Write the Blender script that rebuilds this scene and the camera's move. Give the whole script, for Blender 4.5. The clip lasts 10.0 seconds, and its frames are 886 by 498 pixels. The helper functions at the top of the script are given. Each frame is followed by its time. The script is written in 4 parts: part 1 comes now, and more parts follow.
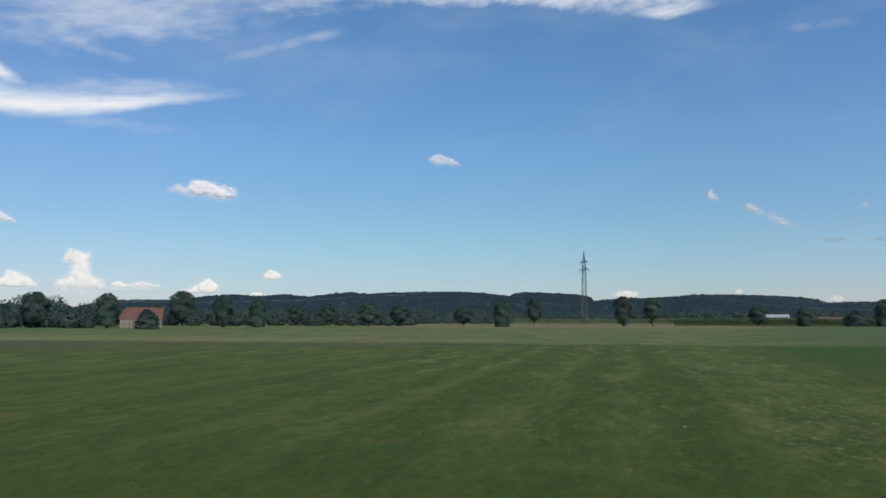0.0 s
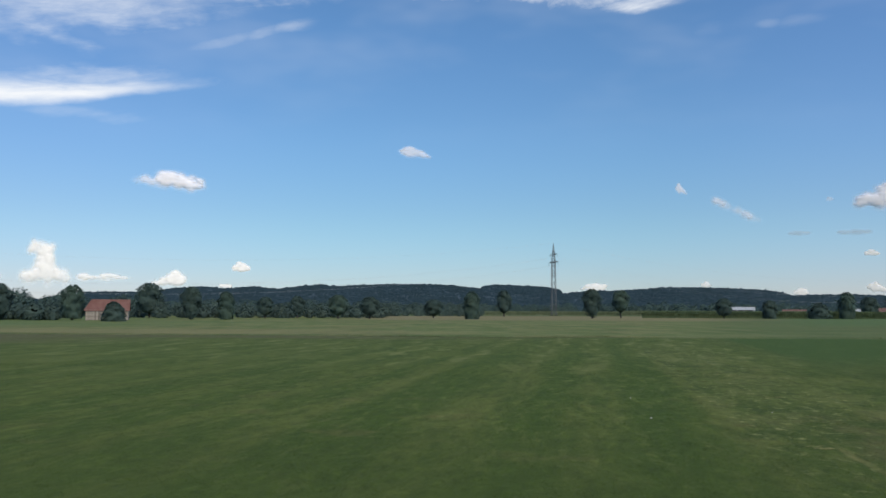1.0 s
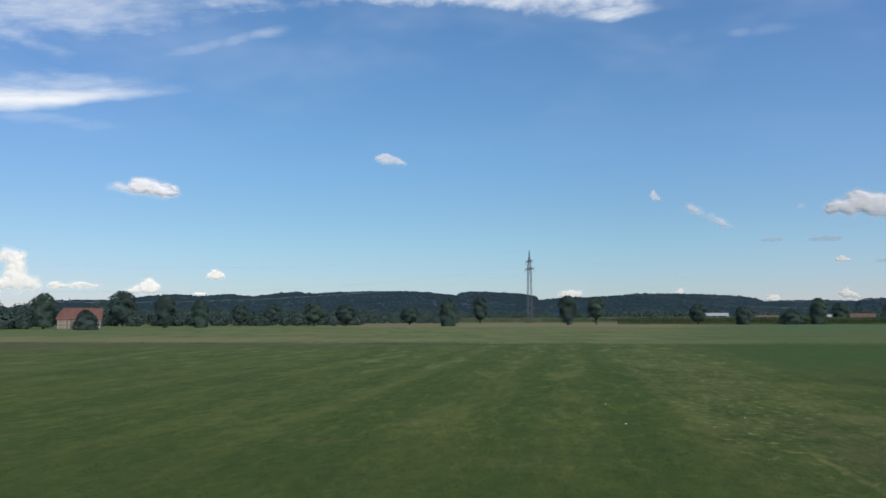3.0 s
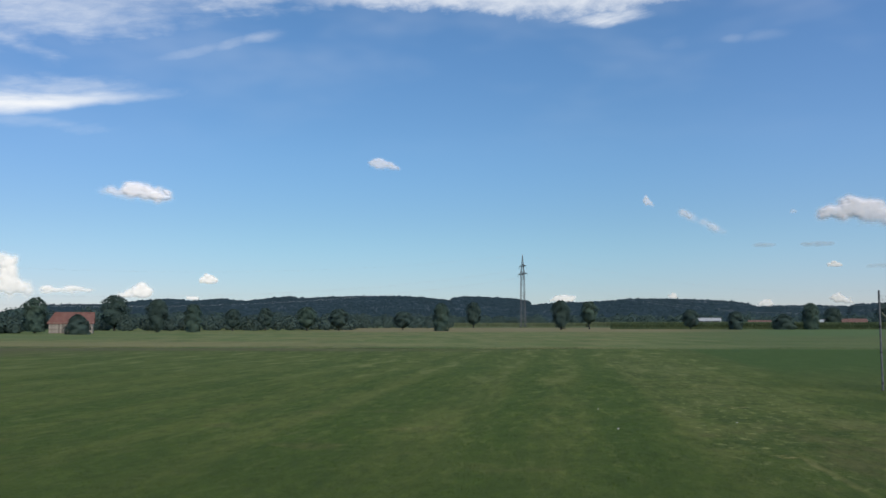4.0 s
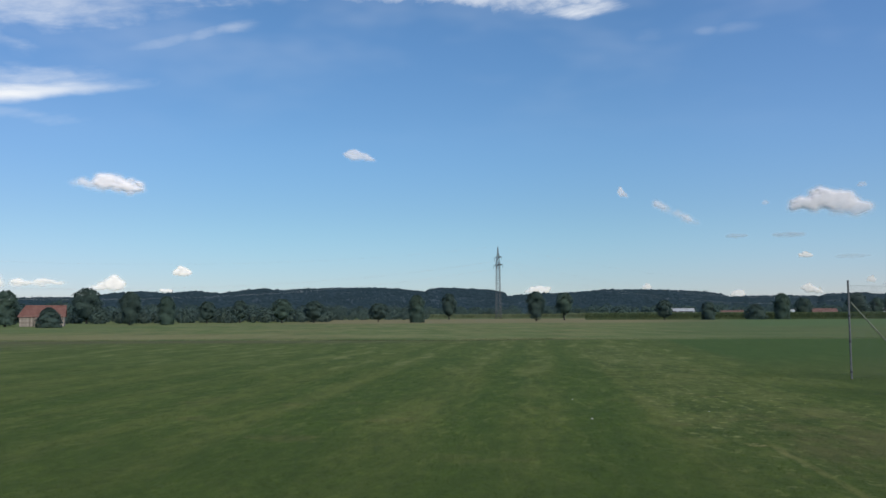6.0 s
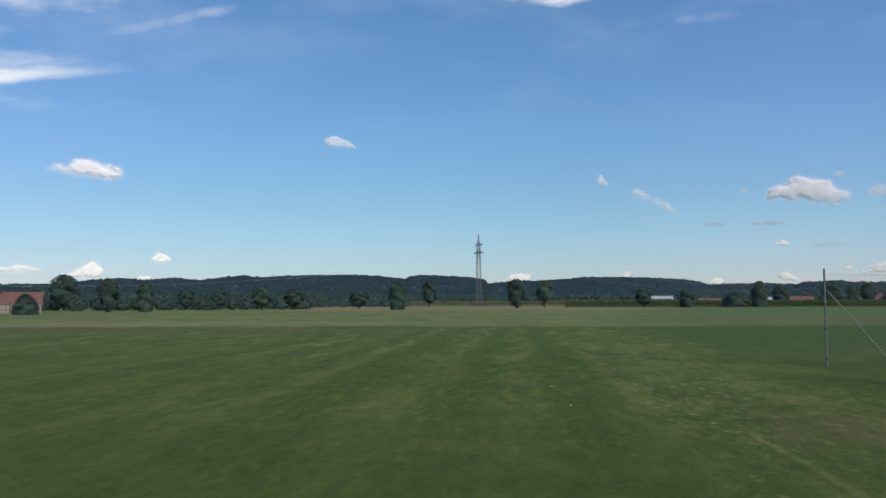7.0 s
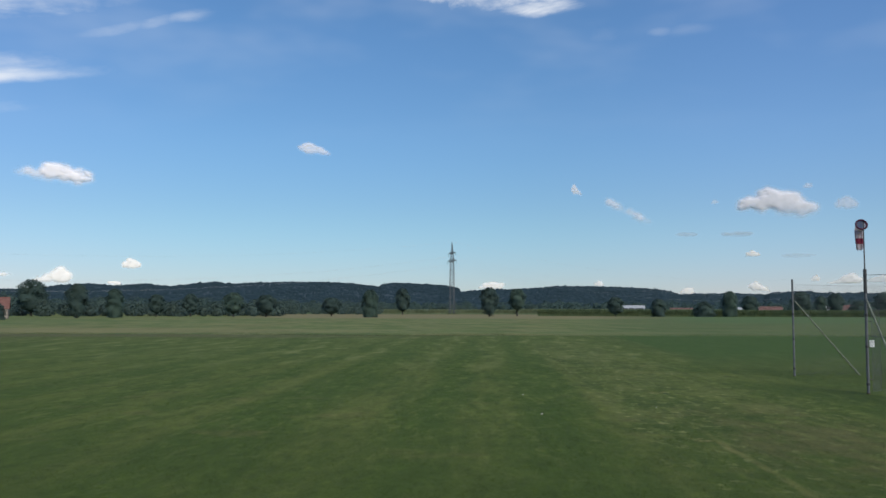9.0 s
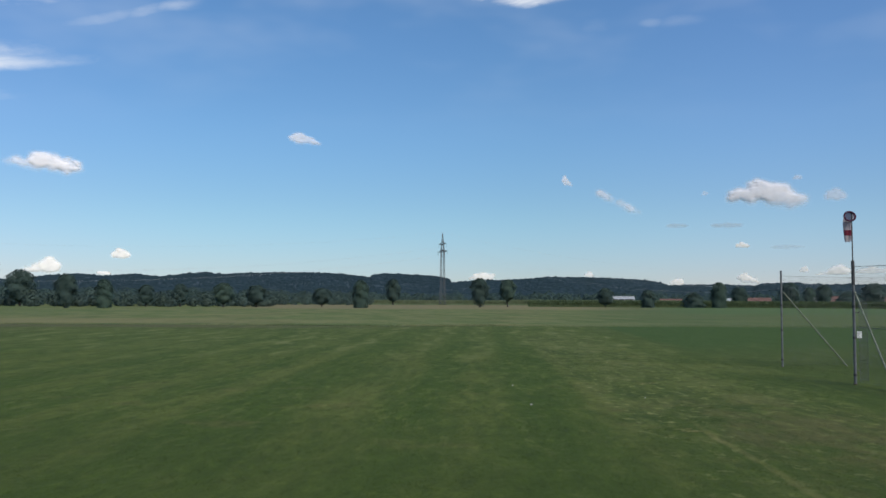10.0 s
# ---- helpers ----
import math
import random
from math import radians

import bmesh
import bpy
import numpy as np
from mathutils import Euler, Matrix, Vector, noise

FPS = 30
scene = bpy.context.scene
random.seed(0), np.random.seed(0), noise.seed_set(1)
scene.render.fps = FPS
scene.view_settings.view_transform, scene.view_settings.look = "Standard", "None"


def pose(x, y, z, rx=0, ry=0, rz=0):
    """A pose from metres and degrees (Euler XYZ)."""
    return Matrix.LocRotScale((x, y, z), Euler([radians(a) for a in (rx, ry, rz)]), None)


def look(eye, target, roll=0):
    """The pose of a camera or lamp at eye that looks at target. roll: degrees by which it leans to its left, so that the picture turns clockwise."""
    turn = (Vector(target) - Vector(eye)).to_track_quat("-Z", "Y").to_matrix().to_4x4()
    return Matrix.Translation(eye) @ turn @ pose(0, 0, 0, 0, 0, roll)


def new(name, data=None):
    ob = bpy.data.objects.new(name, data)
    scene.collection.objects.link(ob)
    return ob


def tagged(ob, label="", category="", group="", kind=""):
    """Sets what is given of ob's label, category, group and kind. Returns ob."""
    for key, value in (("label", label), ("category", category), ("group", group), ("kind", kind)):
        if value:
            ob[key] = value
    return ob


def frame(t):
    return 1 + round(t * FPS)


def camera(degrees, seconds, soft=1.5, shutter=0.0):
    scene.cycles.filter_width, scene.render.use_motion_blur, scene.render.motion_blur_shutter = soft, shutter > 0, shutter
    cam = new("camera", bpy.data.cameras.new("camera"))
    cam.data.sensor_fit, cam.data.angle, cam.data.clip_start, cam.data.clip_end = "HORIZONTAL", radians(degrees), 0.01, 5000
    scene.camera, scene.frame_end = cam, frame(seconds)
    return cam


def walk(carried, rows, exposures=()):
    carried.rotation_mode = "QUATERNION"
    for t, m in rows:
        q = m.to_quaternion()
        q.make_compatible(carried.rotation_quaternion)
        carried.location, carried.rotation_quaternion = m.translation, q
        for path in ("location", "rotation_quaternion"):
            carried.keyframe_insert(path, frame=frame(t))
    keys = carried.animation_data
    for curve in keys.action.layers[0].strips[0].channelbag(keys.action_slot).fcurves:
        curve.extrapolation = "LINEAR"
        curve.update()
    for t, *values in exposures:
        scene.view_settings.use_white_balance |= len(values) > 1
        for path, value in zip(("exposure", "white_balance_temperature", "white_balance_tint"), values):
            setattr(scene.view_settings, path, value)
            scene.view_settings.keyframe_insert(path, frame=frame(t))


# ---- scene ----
# A mown model-flying field seen from its edge: far trees, a barn, a pylon, wooded hills, a fence with a windsock.

# ---- camera ----
cam = camera(54.18, 10.0, soft=1.5)
walk(cam, [
    (0.0, pose(0.000, 0.0, 1.7, 94.650, -0.136, 0.000)),
    (0.5, pose(0.004, 0.0, 1.7, 94.342, -0.117, -1.233)),
    (1.0, pose(0.009, 0.0, 1.7, 94.149, -0.171, -1.978)),
    (1.5, pose(0.013, 0.0, 1.7, 94.196, -0.169, -2.342)),
    (2.0, pose(0.017, 0.0, 1.7, 94.723, 0.038, -2.940)),
    (2.5, pose(0.021, 0.0, 1.7, 94.664, 0.094, -3.342)),
    (2.7, pose(0.023, 0.0, 1.7, 94.590, 0.085, -3.430)),
    (3.8, pose(0.033, 0.0, 1.7, 94.855, 0.023, -3.868)),
    (4.0, pose(0.034, 0.0, 1.7, 94.927, 0.013, -3.990)),
    (4.5, pose(0.038, 0.0, 1.7, 94.987, 0.083, -4.505)),
    (5.0, pose(0.043, 0.0, 1.7, 94.561, 0.255, -4.913)),
    (5.5, pose(0.047, 0.0, 1.7, 94.553, 0.315, -5.061)),
    (5.7, pose(0.048, 0.0, 1.7, 94.533, 0.300, -5.210)),
    (6.8, pose(0.058, 0.0, 1.7, 93.600, 0.220, -6.730)),
    (7.0, pose(0.060, 0.0, 1.7, 93.521, 0.205, -6.875)),
    (7.5, pose(0.064, 0.0, 1.7, 93.602, 0.221, -7.278)),
    (8.0, pose(0.068, 0.0, 1.7, 93.995, 0.152, -7.798)),
    (8.5, pose(0.072, 0.0, 1.7, 94.211, -0.101, -8.140)),
    (9.0, pose(0.077, 0.0, 1.7, 94.047, -0.182, -8.650)),
    (9.5, pose(0.081, 0.0, 1.7, 93.698, -0.236, -9.067)),
    (10.0, pose(0.085, 0.0, 1.7, 93.434, -0.268, -9.279)),
], exposures=((0.0, -0.08), (0.4, 0.03), (1.0, 0.04), (2.0, 0.02), (5.5, 0.02), (10.0, 0.05)))


# ---- node helpers ----
class Val:
    """A node socket or a number, with arithmetic."""

    def __init__(self, tree, s):
        self.tree, self.s = tree, s

    def op(self, kind, *others, clamp=False):
        n = self.tree.nodes.new("ShaderNodeMath")
        n.operation, n.use_clamp = kind, clamp
        for i, a in enumerate((self, *others)):
            plug(self.tree, a, n.inputs[i])
        return Val(self.tree, n.outputs[0])

    def __add__(self, o): return self.op("ADD", o)
    def __radd__(self, o): return self.op("ADD", o)
    def __sub__(self, o): return self.op("SUBTRACT", o)
    def __rsub__(self, o): return (self * -1.0) + o
    def __mul__(self, o): return self.op("MULTIPLY", o)
    def __rmul__(self, o): return self.op("MULTIPLY", o)
    def __truediv__(self, o): return self.op("DIVIDE", o)


def plug(tree, a, socket):
    if isinstance(a, Val):
        tree.links.new(a.s, socket)
    elif isinstance(a, tuple):
        socket.default_value = (*a, 1.0) if len(a) == 3 and socket.type == "RGBA" else a
    else:
        socket.default_value = a


def step(v, lo, hi):
    """0 below lo, 1 above hi, smooth between; lo may be the larger."""
    n = v.tree.nodes.new("ShaderNodeMapRange")
    n.interpolation_type = "SMOOTHSTEP"
    flip = lo > hi
    plug(v.tree, v, n.inputs["Value"])
    n.inputs["From Min"].default_value, n.inputs["From Max"].default_value = min(lo, hi), max(lo, hi)
    n.inputs["To Min"].default_value, n.inputs["To Max"].default_value = (1, 0) if flip else (0, 1)
    return Val(v.tree, n.outputs[0])


def mix(tree, f, a, b, blend="MIX"):
    n = tree.nodes.new("ShaderNodeMix")
    n.data_type, n.blend_type = "RGBA", blend
    plug(tree, f, n.inputs[0])
    plug(tree, a, n.inputs[6])
    plug(tree, b, n.inputs[7])
    return Val(tree, n.outputs[2])


def noise_at(tree, vec, scale, detail=4.0, rough=0.55, warp=0.0):
    n = tree.nodes.new("ShaderNodeTexNoise")
    plug(tree, vec, n.inputs["Vector"])
    n.inputs["Scale"].default_value, n.inputs["Detail"].default_value = scale, detail
    n.inputs["Roughness"].default_value, n.inputs["Distortion"].default_value = rough, warp
    return Val(tree, n.outputs["Fac"])


def vec3(tree, x, y, z):
    n = tree.nodes.new("ShaderNodeCombineXYZ")
    for i, a in enumerate((x, y, z)):
        plug(tree, a, n.inputs[i])
    return Val(tree, n.outputs[0])


def split3(v):
    n = v.tree.nodes.new("ShaderNodeSeparateXYZ")
    plug(v.tree, v, n.inputs[0])
    return [Val(v.tree, n.outputs[i]) for i in range(3)]


def coords(tree, which):
    return Val(tree, tree.nodes.new("ShaderNodeTexCoord").outputs[which])


# ---- world and sun ----
SUN_TURN, SUN_UP = radians(157), radians(40)      # clockwise from straight ahead; height
world = bpy.data.worlds.new("sky")
scene.world = world
world.use_nodes = True
wt = world.node_tree
wt.nodes.clear()
sky = wt.nodes.new("ShaderNodeTexSky")
sky.sky_type, sky.sun_disc = "NISHITA", False
sky.sun_elevation, sky.sun_rotation = SUN_UP, SUN_TURN
sky.altitude, sky.air_density, sky.dust_density, sky.ozone_density = 450, 1.0, 0.15, 2.6
SKY_STRENGTH = 0.092

# high thin cloud, by compass angle and height in degrees
wx, wy, wz = split3(coords(wt, "Generated"))
turn_deg = wx.op("ARCTAN2", wy) * 57.2958
up_deg = wz.op("ARCSINE") * 57.2958
warp_a = noise_at(wt, vec3(wt, turn_deg * 0.16, up_deg * 0.40, 0.0), 1.0, 4.0, 0.55) - 0.5
warp_b = noise_at(wt, vec3(wt, turn_deg * 0.5, up_deg * 1.2, 4.0), 1.0, 3.0, 0.5) - 0.5
wisp = noise_at(wt, vec3(wt, turn_deg * 0.22 - up_deg * 0.20, up_deg * 0.95 - turn_deg * 0.10, 9.0), 1.0, 7.0, 0.62, 0.5)
puffy = noise_at(wt, vec3(wt, turn_deg * 0.55, up_deg * 1.1, 2.0), 1.0, 6.0, 0.6, 0.3)
fibre = noise_at(wt, vec3(wt, turn_deg * 0.8 - up_deg * 0.5, up_deg * 2.6 - turn_deg * 0.35, 5.0), 1.0, 6.0, 0.6, 0.4)
soft = noise_at(wt, vec3(wt, turn_deg * 0.10, up_deg * 0.25, 3.0), 0.8, 3.0)


def streak(a, e, length, thick, slope, power, grain, bend=0.0, taper=0.0):
    """One streak of cirrus: centre, half length, half thickness, slope, density, raggedness, bend, narrowing along it."""
    da, de = turn_deg - a, up_deg - e
    along = (da + warp_a * (length * 0.35)) / length
    width = (along * (-taper) + 1.0).op("MAXIMUM", 0.15) * thick
    across = (de - da * slope - along * along * bend + warp_a * (thick * 1.5 * grain) + warp_b * (thick * 1.2 * grain)) / width
    r = (along * along + across * across).op("SQRT")
    body = step(r, 1.15, 0.0)
    return step(body + (wisp - 0.5) * (1.9 * grain) + (puffy - 0.5) * (0.7 * grain), -0.10, 1.35) * step(r, 1.45, 0.25) * (power * 1.3) * (1.0 - 0.75 * grain + fibre * (1.5 * grain))


# the brightest streak: a crisp lower edge that curves up to a point, fading upwards
past = (turn_deg + 27.5).op("MAXIMUM", 0.0)
lower = past * past.op("MINIMUM", 9.5) * 0.0155 + 11.95 + warp_b * 0.45 + warp_a * 0.3
across = (up_deg - lower) / (1.9 - past * 0.085).op("MAXIMUM", 0.45)
plume = step(across, -0.10, 0.42) * step(across + (wisp - 0.5) * 0.9 + warp_a * 0.6, 1.30, 0.25) * step(turn_deg + (fibre - 0.5) * 4.0 - across * 1.5, -12.6, -22.5) * (fibre * 0.5 + 0.78)

parts_sky = [
    plume,
    streak(-21.0, 14.0, 7.5, 1.1, 0.12, 0.26, 0.9, 0.3),
    streak(-28.4, 14.75, 2.8, 0.85, -0.45, 0.85, 0.5),
    streak(-10.2, 17.65, 1.9, 0.62, 0.27, 0.17, 0.6),
    streak(-8.5, 18.12, 2.3, 0.55, 0.26, 0.20, 0.6),
    streak(-12.6, 17.05, 3.6, 0.60, 0.25, 0.17, 0.5),
    streak(-21.0, 18.8, 13.0, 3.1, 0.10, 0.36, 0.75),
    streak(-12.0, 20.9, 12.0, 1.7, 0.04, 0.36, 1.0),
    streak(15.0, 19.55, 3.6, 0.75, 0.06, 0.62, 0.7),
    streak(22.9, 17.70, 1.3, 0.45, 0.00, 0.11, 0.4),
    streak(24.8, 17.66, 2.2, 0.55, -0.02, 0.07, 0.5),
    streak(19.2, 17.6, 1.6, 0.7, 0.05, 0.04, 0.6),
    streak(-21.0, 12.0, 6.0, 0.6, -0.04, 0.10, 1.0),
]
cover = parts_sky[0]
for p in parts_sky[1:]:
    cover = cover.op("MAXIMUM", p)
# sheet of cloud overhead with a lumpy lower rim
rim_at = 20.1 + (turn_deg - 15.0) * 0.09 * step(turn_deg, 15.0, 17.0) - step((turn_deg - 14.5).op("ABSOLUTE"), 14.0, 0.0) * 0.75
lumps = noise_at(wt, vec3(wt, turn_deg * 0.42, up_deg * 0.8, 7.0), 1.0, 5.0, 0.6, 0.2)
sheet = step(up_deg - rim_at + (lumps - 0.5) * 2.2, 0.0, 1.1) * step(turn_deg, -9.0, 1.0) * step(turn_deg, 33.0, 19.0) * step(up_deg, 30.0, 23.0) * (puffy * 0.9 + 0.20)
cover = cover.op("MAXIMUM", sheet * 0.95)
veil = step(up_deg, 9.0, 22.0) * step(soft, 0.42, 0.75) * 0.16
cover = cover.op("MAXIMUM", veil).op("MINIMUM", 1.0)
tone = mix(wt, step(up_deg, 0.0, 6.0), (0.625, 0.69, 0.895), (0.685, 0.855, 0.955))
tone = mix(wt, step(up_deg, 5.0, 12.0), tone, (0.735, 0.975, 1.12))
tone = mix(wt, step(up_deg, 10.0, 20.0), tone, (0.755, 1.045, 1.24))
tone = mix(wt, step((turn_deg - 4.0).op("ABSOLUTE"), 8.0, 28.0), tone, mix(wt, 1.0, tone, (1.08, 1.015, 1.04), "MULTIPLY"))
tone = mix(wt, step(turn_deg, 14.0, 34.0), tone, mix(wt, 1.0, tone, (1.07, 1.07, 1.07), "MULTIPLY"))
sky_now = mix(wt, 1.0, Val(wt, sky.outputs[0]), tone, "MULTIPLY")
sky_all = mix(wt, cover, sky_now, (9.7, 10.0, 10.4))
background = wt.nodes.new("ShaderNodeBackground")
background.inputs["Strength"].default_value = SKY_STRENGTH
wt.links.new(sky_all.s, background.inputs["Color"])
wt.links.new(background.outputs[0], wt.nodes.new("ShaderNodeOutputWorld").inputs["Surface"])

sun = new("sun", bpy.data.lights.new("sun", "SUN"))
sun.data.energy, sun.data.angle, sun.data.color = 3.3, radians(30), (1.0, 0.93, 0.82)
far_sun = Vector((math.sin(SUN_TURN) * math.cos(SUN_UP), math.cos(SUN_TURN) * math.cos(SUN_UP), math.sin(SUN_UP)))
sun.matrix_world = look(far_sun * 100, (0, 0, 0))


# ---- materials ----
def material(name, build, rough=0.9, metal=0.0, specular=0.3):
    m = bpy.data.materials.new(name)
    m.use_nodes = True
    t = m.node_tree
    p = t.nodes["Principled BSDF"]
    p.inputs["Roughness"].default_value, p.inputs["Metallic"].default_value = rough, metal
    p.inputs["Specular IOR Level"].default_value = specular
    plug(t, build(t, p), p.inputs["Base Color"])
    return m


def bump(t, p, height, strength, distance):
    n = t.nodes.new("ShaderNodeBump")
    n.inputs["Strength"].default_value, n.inputs["Distance"].default_value = strength, distance
    plug(t, height, n.inputs["Height"])
    t.links.new(n.outputs[0], p.inputs["Normal"])


def surface(name, colour, other, scale=3.0, rough=0.85, metal=0.0, relief=0.2, depth=0.005, specular=0.3):
    """Two tones mixed by a coarse and a fine noise, with fine relief."""
    def build(t, p):
        o = coords(t, "Object")
        a, b = noise_at(t, o, scale, 5.0), noise_at(t, o, scale * 9.0, 4.0)
        bump(t, p, b, relief, depth)
        return mix(t, step(a * 0.65 + b * 0.35, 0.36, 0.66), colour, other)
    return material(name, build, rough, metal, specular)


def leafy(name, dark, light, through_light=0.45, own=0.15, scale=0.45):
    """Foliage: each leaf its own tone, in patches, with a little light through it."""
    m = bpy.data.materials.new(name)
    m.use_nodes = True
    t = m.node_tree
    p = t.nodes["Principled BSDF"]
    p.inputs["Roughness"].default_value, p.inputs["Specular IOR Level"].default_value = 0.75, 0.15
    isl = Val(t, t.nodes.new("ShaderNodeNewGeometry").outputs["Random Per Island"])
    patch = noise_at(t, coords(t, "Object"), scale, 3.0)
    c = mix(t, (isl * own + step(patch, 0.35, 0.7) * (1.0 - own)), dark, light)
    plug(t, c, p.inputs["Base Color"])
    tr = t.nodes.new("ShaderNodeBsdfTranslucent")
    plug(t, c, tr.inputs["Color"])
    ms = t.nodes.new("ShaderNodeMixShader")
    ms.inputs[0].default_value = through_light
    t.links.new(p.outputs[0], ms.inputs[1])
    t.links.new(tr.outputs[0], ms.inputs[2])
    t.links.new(ms.outputs[0], t.nodes["Material Output"].inputs["Surface"])
    return m


RUN = radians(11.8)                                 # the mown strip's direction, clockwise from straight ahead


def field_colour(t, p):
    """The turf: mown stripes, dry patches, a dark unmown corner, then hay meadow and crops further out."""
    o = coords(t, "Object")
    x, y, z = split3(o)
    flat = vec3(t, x, y, 0.0)
    u = x * math.sin(RUN) + y * math.cos(RUN)
    v = x * math.cos(RUN) - y * math.sin(RUN)
    big = noise_at(t, flat, 0.11, 4.0)
    mid = noise_at(t, vec3(t, v * 1.0, u * 0.33, 0.0), 0.75, 5.0, 0.6)
    small = noise_at(t, flat, 5.0, 5.0, 0.65)
    grain = noise_at(t, vec3(t, x * 0.6, y, 0.0), 34.0, 4.0, 0.7)
    wob = v + (big - 0.5) * 0.9 + (mid - 0.5) * 0.75 + (small - 0.5) * 0.25
    green = mix(t, step(mid * 0.6 + small * 0.4, 0.36, 0.66), (0.033, 0.060, 0.006), (0.052, 0.080, 0.010))
    pale = mix(t, small, (0.086, 0.104, 0.020), (0.112, 0.116, 0.030))
    sweep = noise_at(t, vec3(t, v * 2.6, u * 0.16, 3.0), 1.0, 5.0, 0.62)

    def stripe(at, half, soft_edge, amount):
        return step((wob - at).op("ABSOLUTE"), half + soft_edge, max(0.0, half - soft_edge)) * amount

    # passes of the mower: pale where the blades lie away, dark where they lean nearer
    light = stripe(-4.65, 0.30, 0.30, 0.85) + stripe(-1.9, 0.42, 0.38, 0.45) + stripe(0.0, 0.40, 0.36, 0.30) + stripe(2.06, 0.16, 0.14, 0.85) + stripe(4.5, 0.55, 0.5, 0.45)
    dark = stripe(-3.5, 0.60, 0.45, 0.85) + stripe(-0.95, 0.34, 0.34, 0.80) + stripe(1.05, 0.46, 0.36, 1.0) + stripe(-5.6, 0.35, 0.3, 0.4)
    rows = ((wob + (sweep - 0.5) * 0.9) * (6.28318 / 2.1)).op("COSINE") * step(v, -4.6, -6.2)
    far_rows = ((v + (big - 0.5) * 1.2) * (6.28318 / 6.4)).op("COSINE") * step(v, -4.6, -7.0)
    near = step(u + (mid - 0.5) * 20.0, 42.0, 20.0) * 0.75 + 0.25
    lay = 0.40 + light * (sweep * 1.2) * 0.72 * near - dark * (1.15 - sweep * 0.8) * 0.52 * near + rows * 0.16 + far_rows * 0.08 + (sweep - 0.5) * 0.9 + (mid - 0.5) * 0.9 + (big - 0.5) * 0.6
    lawn = mix(t, step(lay, 0.02, 1.0) * 0.74, green, pale)
    # bleached cuttings left in rows, mostly on the far half
    hay = noise_at(t, vec3(t, v * 1.5, u * 0.30, 15.0), 0.8, 7.0, 0.68)
    lawn = mix(t, step(hay - dark * 0.12 + light * 0.05, 0.49, 0.66) * step(u + (big - 0.5) * 16.0, 13.0, 40.0) * 0.88, lawn, (0.165, 0.168, 0.060))
    # worn straw-coloured band to one side of the strip
    dry = step(v, 1.8, 2.3) * step(v + (big - 0.5) * 4.0, 6.6, 4.4) * step(u + (big - 0.5) * 14, 56.0, 36.0)
    tuft = noise_at(t, vec3(t, v * 0.9, u * 0.55, 5.0), 1.1, 6.0, 0.68)
    lawn = mix(t, dry * step(tuft, 0.48, 0.62) * 0.50, lawn, (0.150, 0.146, 0.050))
    lawn = mix(t, dry * step(tuft, 0.47, 0.36) * 0.8, lawn, (0.030, 0.050, 0.008))
    straw = noise_at(t, vec3(t, v * 4.6, u * 3.0, 12.0), 1.0, 7.0, 0.72)
    lawn = mix(t, (dry * 0.60 + 0.12) * step(straw, 0.56, 0.63), lawn, (0.30, 0.29, 0.115))
    lawn = mix(t, dry * 0.12, lawn, (0.08, 0.09, 0.030))
    rut = step((v - 3.04 + (tuft - 0.5) * 0.25).op("ABSOLUTE"), 0.09, 0.01) * step(u, 14.0, 10.5) * step(tuft, 0.34, 0.56)
    lawn = mix(t, rut * 0.62, lawn, (0.28, 0.235, 0.095))
    worn = step(v, 2.9, 3.6) * step(v, 7.5, 5.0) * step(u, 18.0, 11.0) * step(tuft, 0.38, 0.60)
    lawn = mix(t, worn * 0.65, lawn, (0.080, 0.064, 0.028))
    brown = step(noise_at(t, flat, 0.55, 5.0, 0.6), 0.56, 0.70) * step(u, 24.0, 14.0)
    lawn = mix(t, brown * 0.60, lawn, (0.115, 0.10, 0.036))
    mottle = noise_at(t, vec3(t, v * 1.5, u * 0.36, 8.0), 2.6, 8.0, 0.74)
    lawn = mix(t, step(mottle, 0.52, 0.66) * 0.42, lawn, (0.150, 0.160, 0.046))
    lawn = mix(t, step(mottle, 0.48, 0.36) * 0.50, lawn, (0.026, 0.044, 0.006))
    # near turf darkened, in ragged patches: the dimming close to the viewer is painted in
    near_dim = step(u + v * -0.15 + (big - 0.5) * 7.0 + (tuft - 0.5) * 5.0, 15.5, 8.0) * step(v, 6.5, 2.5)
    lawn = mix(t, near_dim * 0.60, lawn, (0.038, 0.060, 0.009))
    # unmown corner
    side = x * math.cos(radians(13.5)) - y * math.sin(radians(13.5))
    corner = step(side + (mid - 0.5) * 0.8, 6.1, 6.9) * step(y + (mid - 0.5) * 4, 24.0, 36.0)
    lawn = mix(t, step(v + (tuft - 0.5) * 2.0, 6.0, 7.6) * 0.45, lawn, (0.040, 0.062, 0.012))
    lawn = mix(t, corner * 0.80, lawn, (0.036, 0.072, 0.012))
    # cut strip, brown towards one end, along the field's edge
    edge = y + x * 0.13 + (big - 0.5) * 2.5 + (mid - 0.5) * 2.2
    patchy = noise_at(t, vec3(t, x * 0.06, y * 0.3, 2.0), 1.2, 5.0, 0.62)
    cut = step(edge + (patchy - 0.5) * 5.0, 42.0, 46.0) * step(x + (patchy - 0.5) * 30.0, -12.0, -30.0) * 0.60
    cut = cut.op("MAXIMUM", step(edge + (patchy - 0.5) * 4.0, 51.0, 57.0) * step(x + (patchy - 0.5) * 30.0, 14.0, -12.0) * 0.62)
    lawn = mix(t, cut * 1.3 * step(patchy, 0.15, 0.42), lawn, (0.090, 0.072, 0.041))
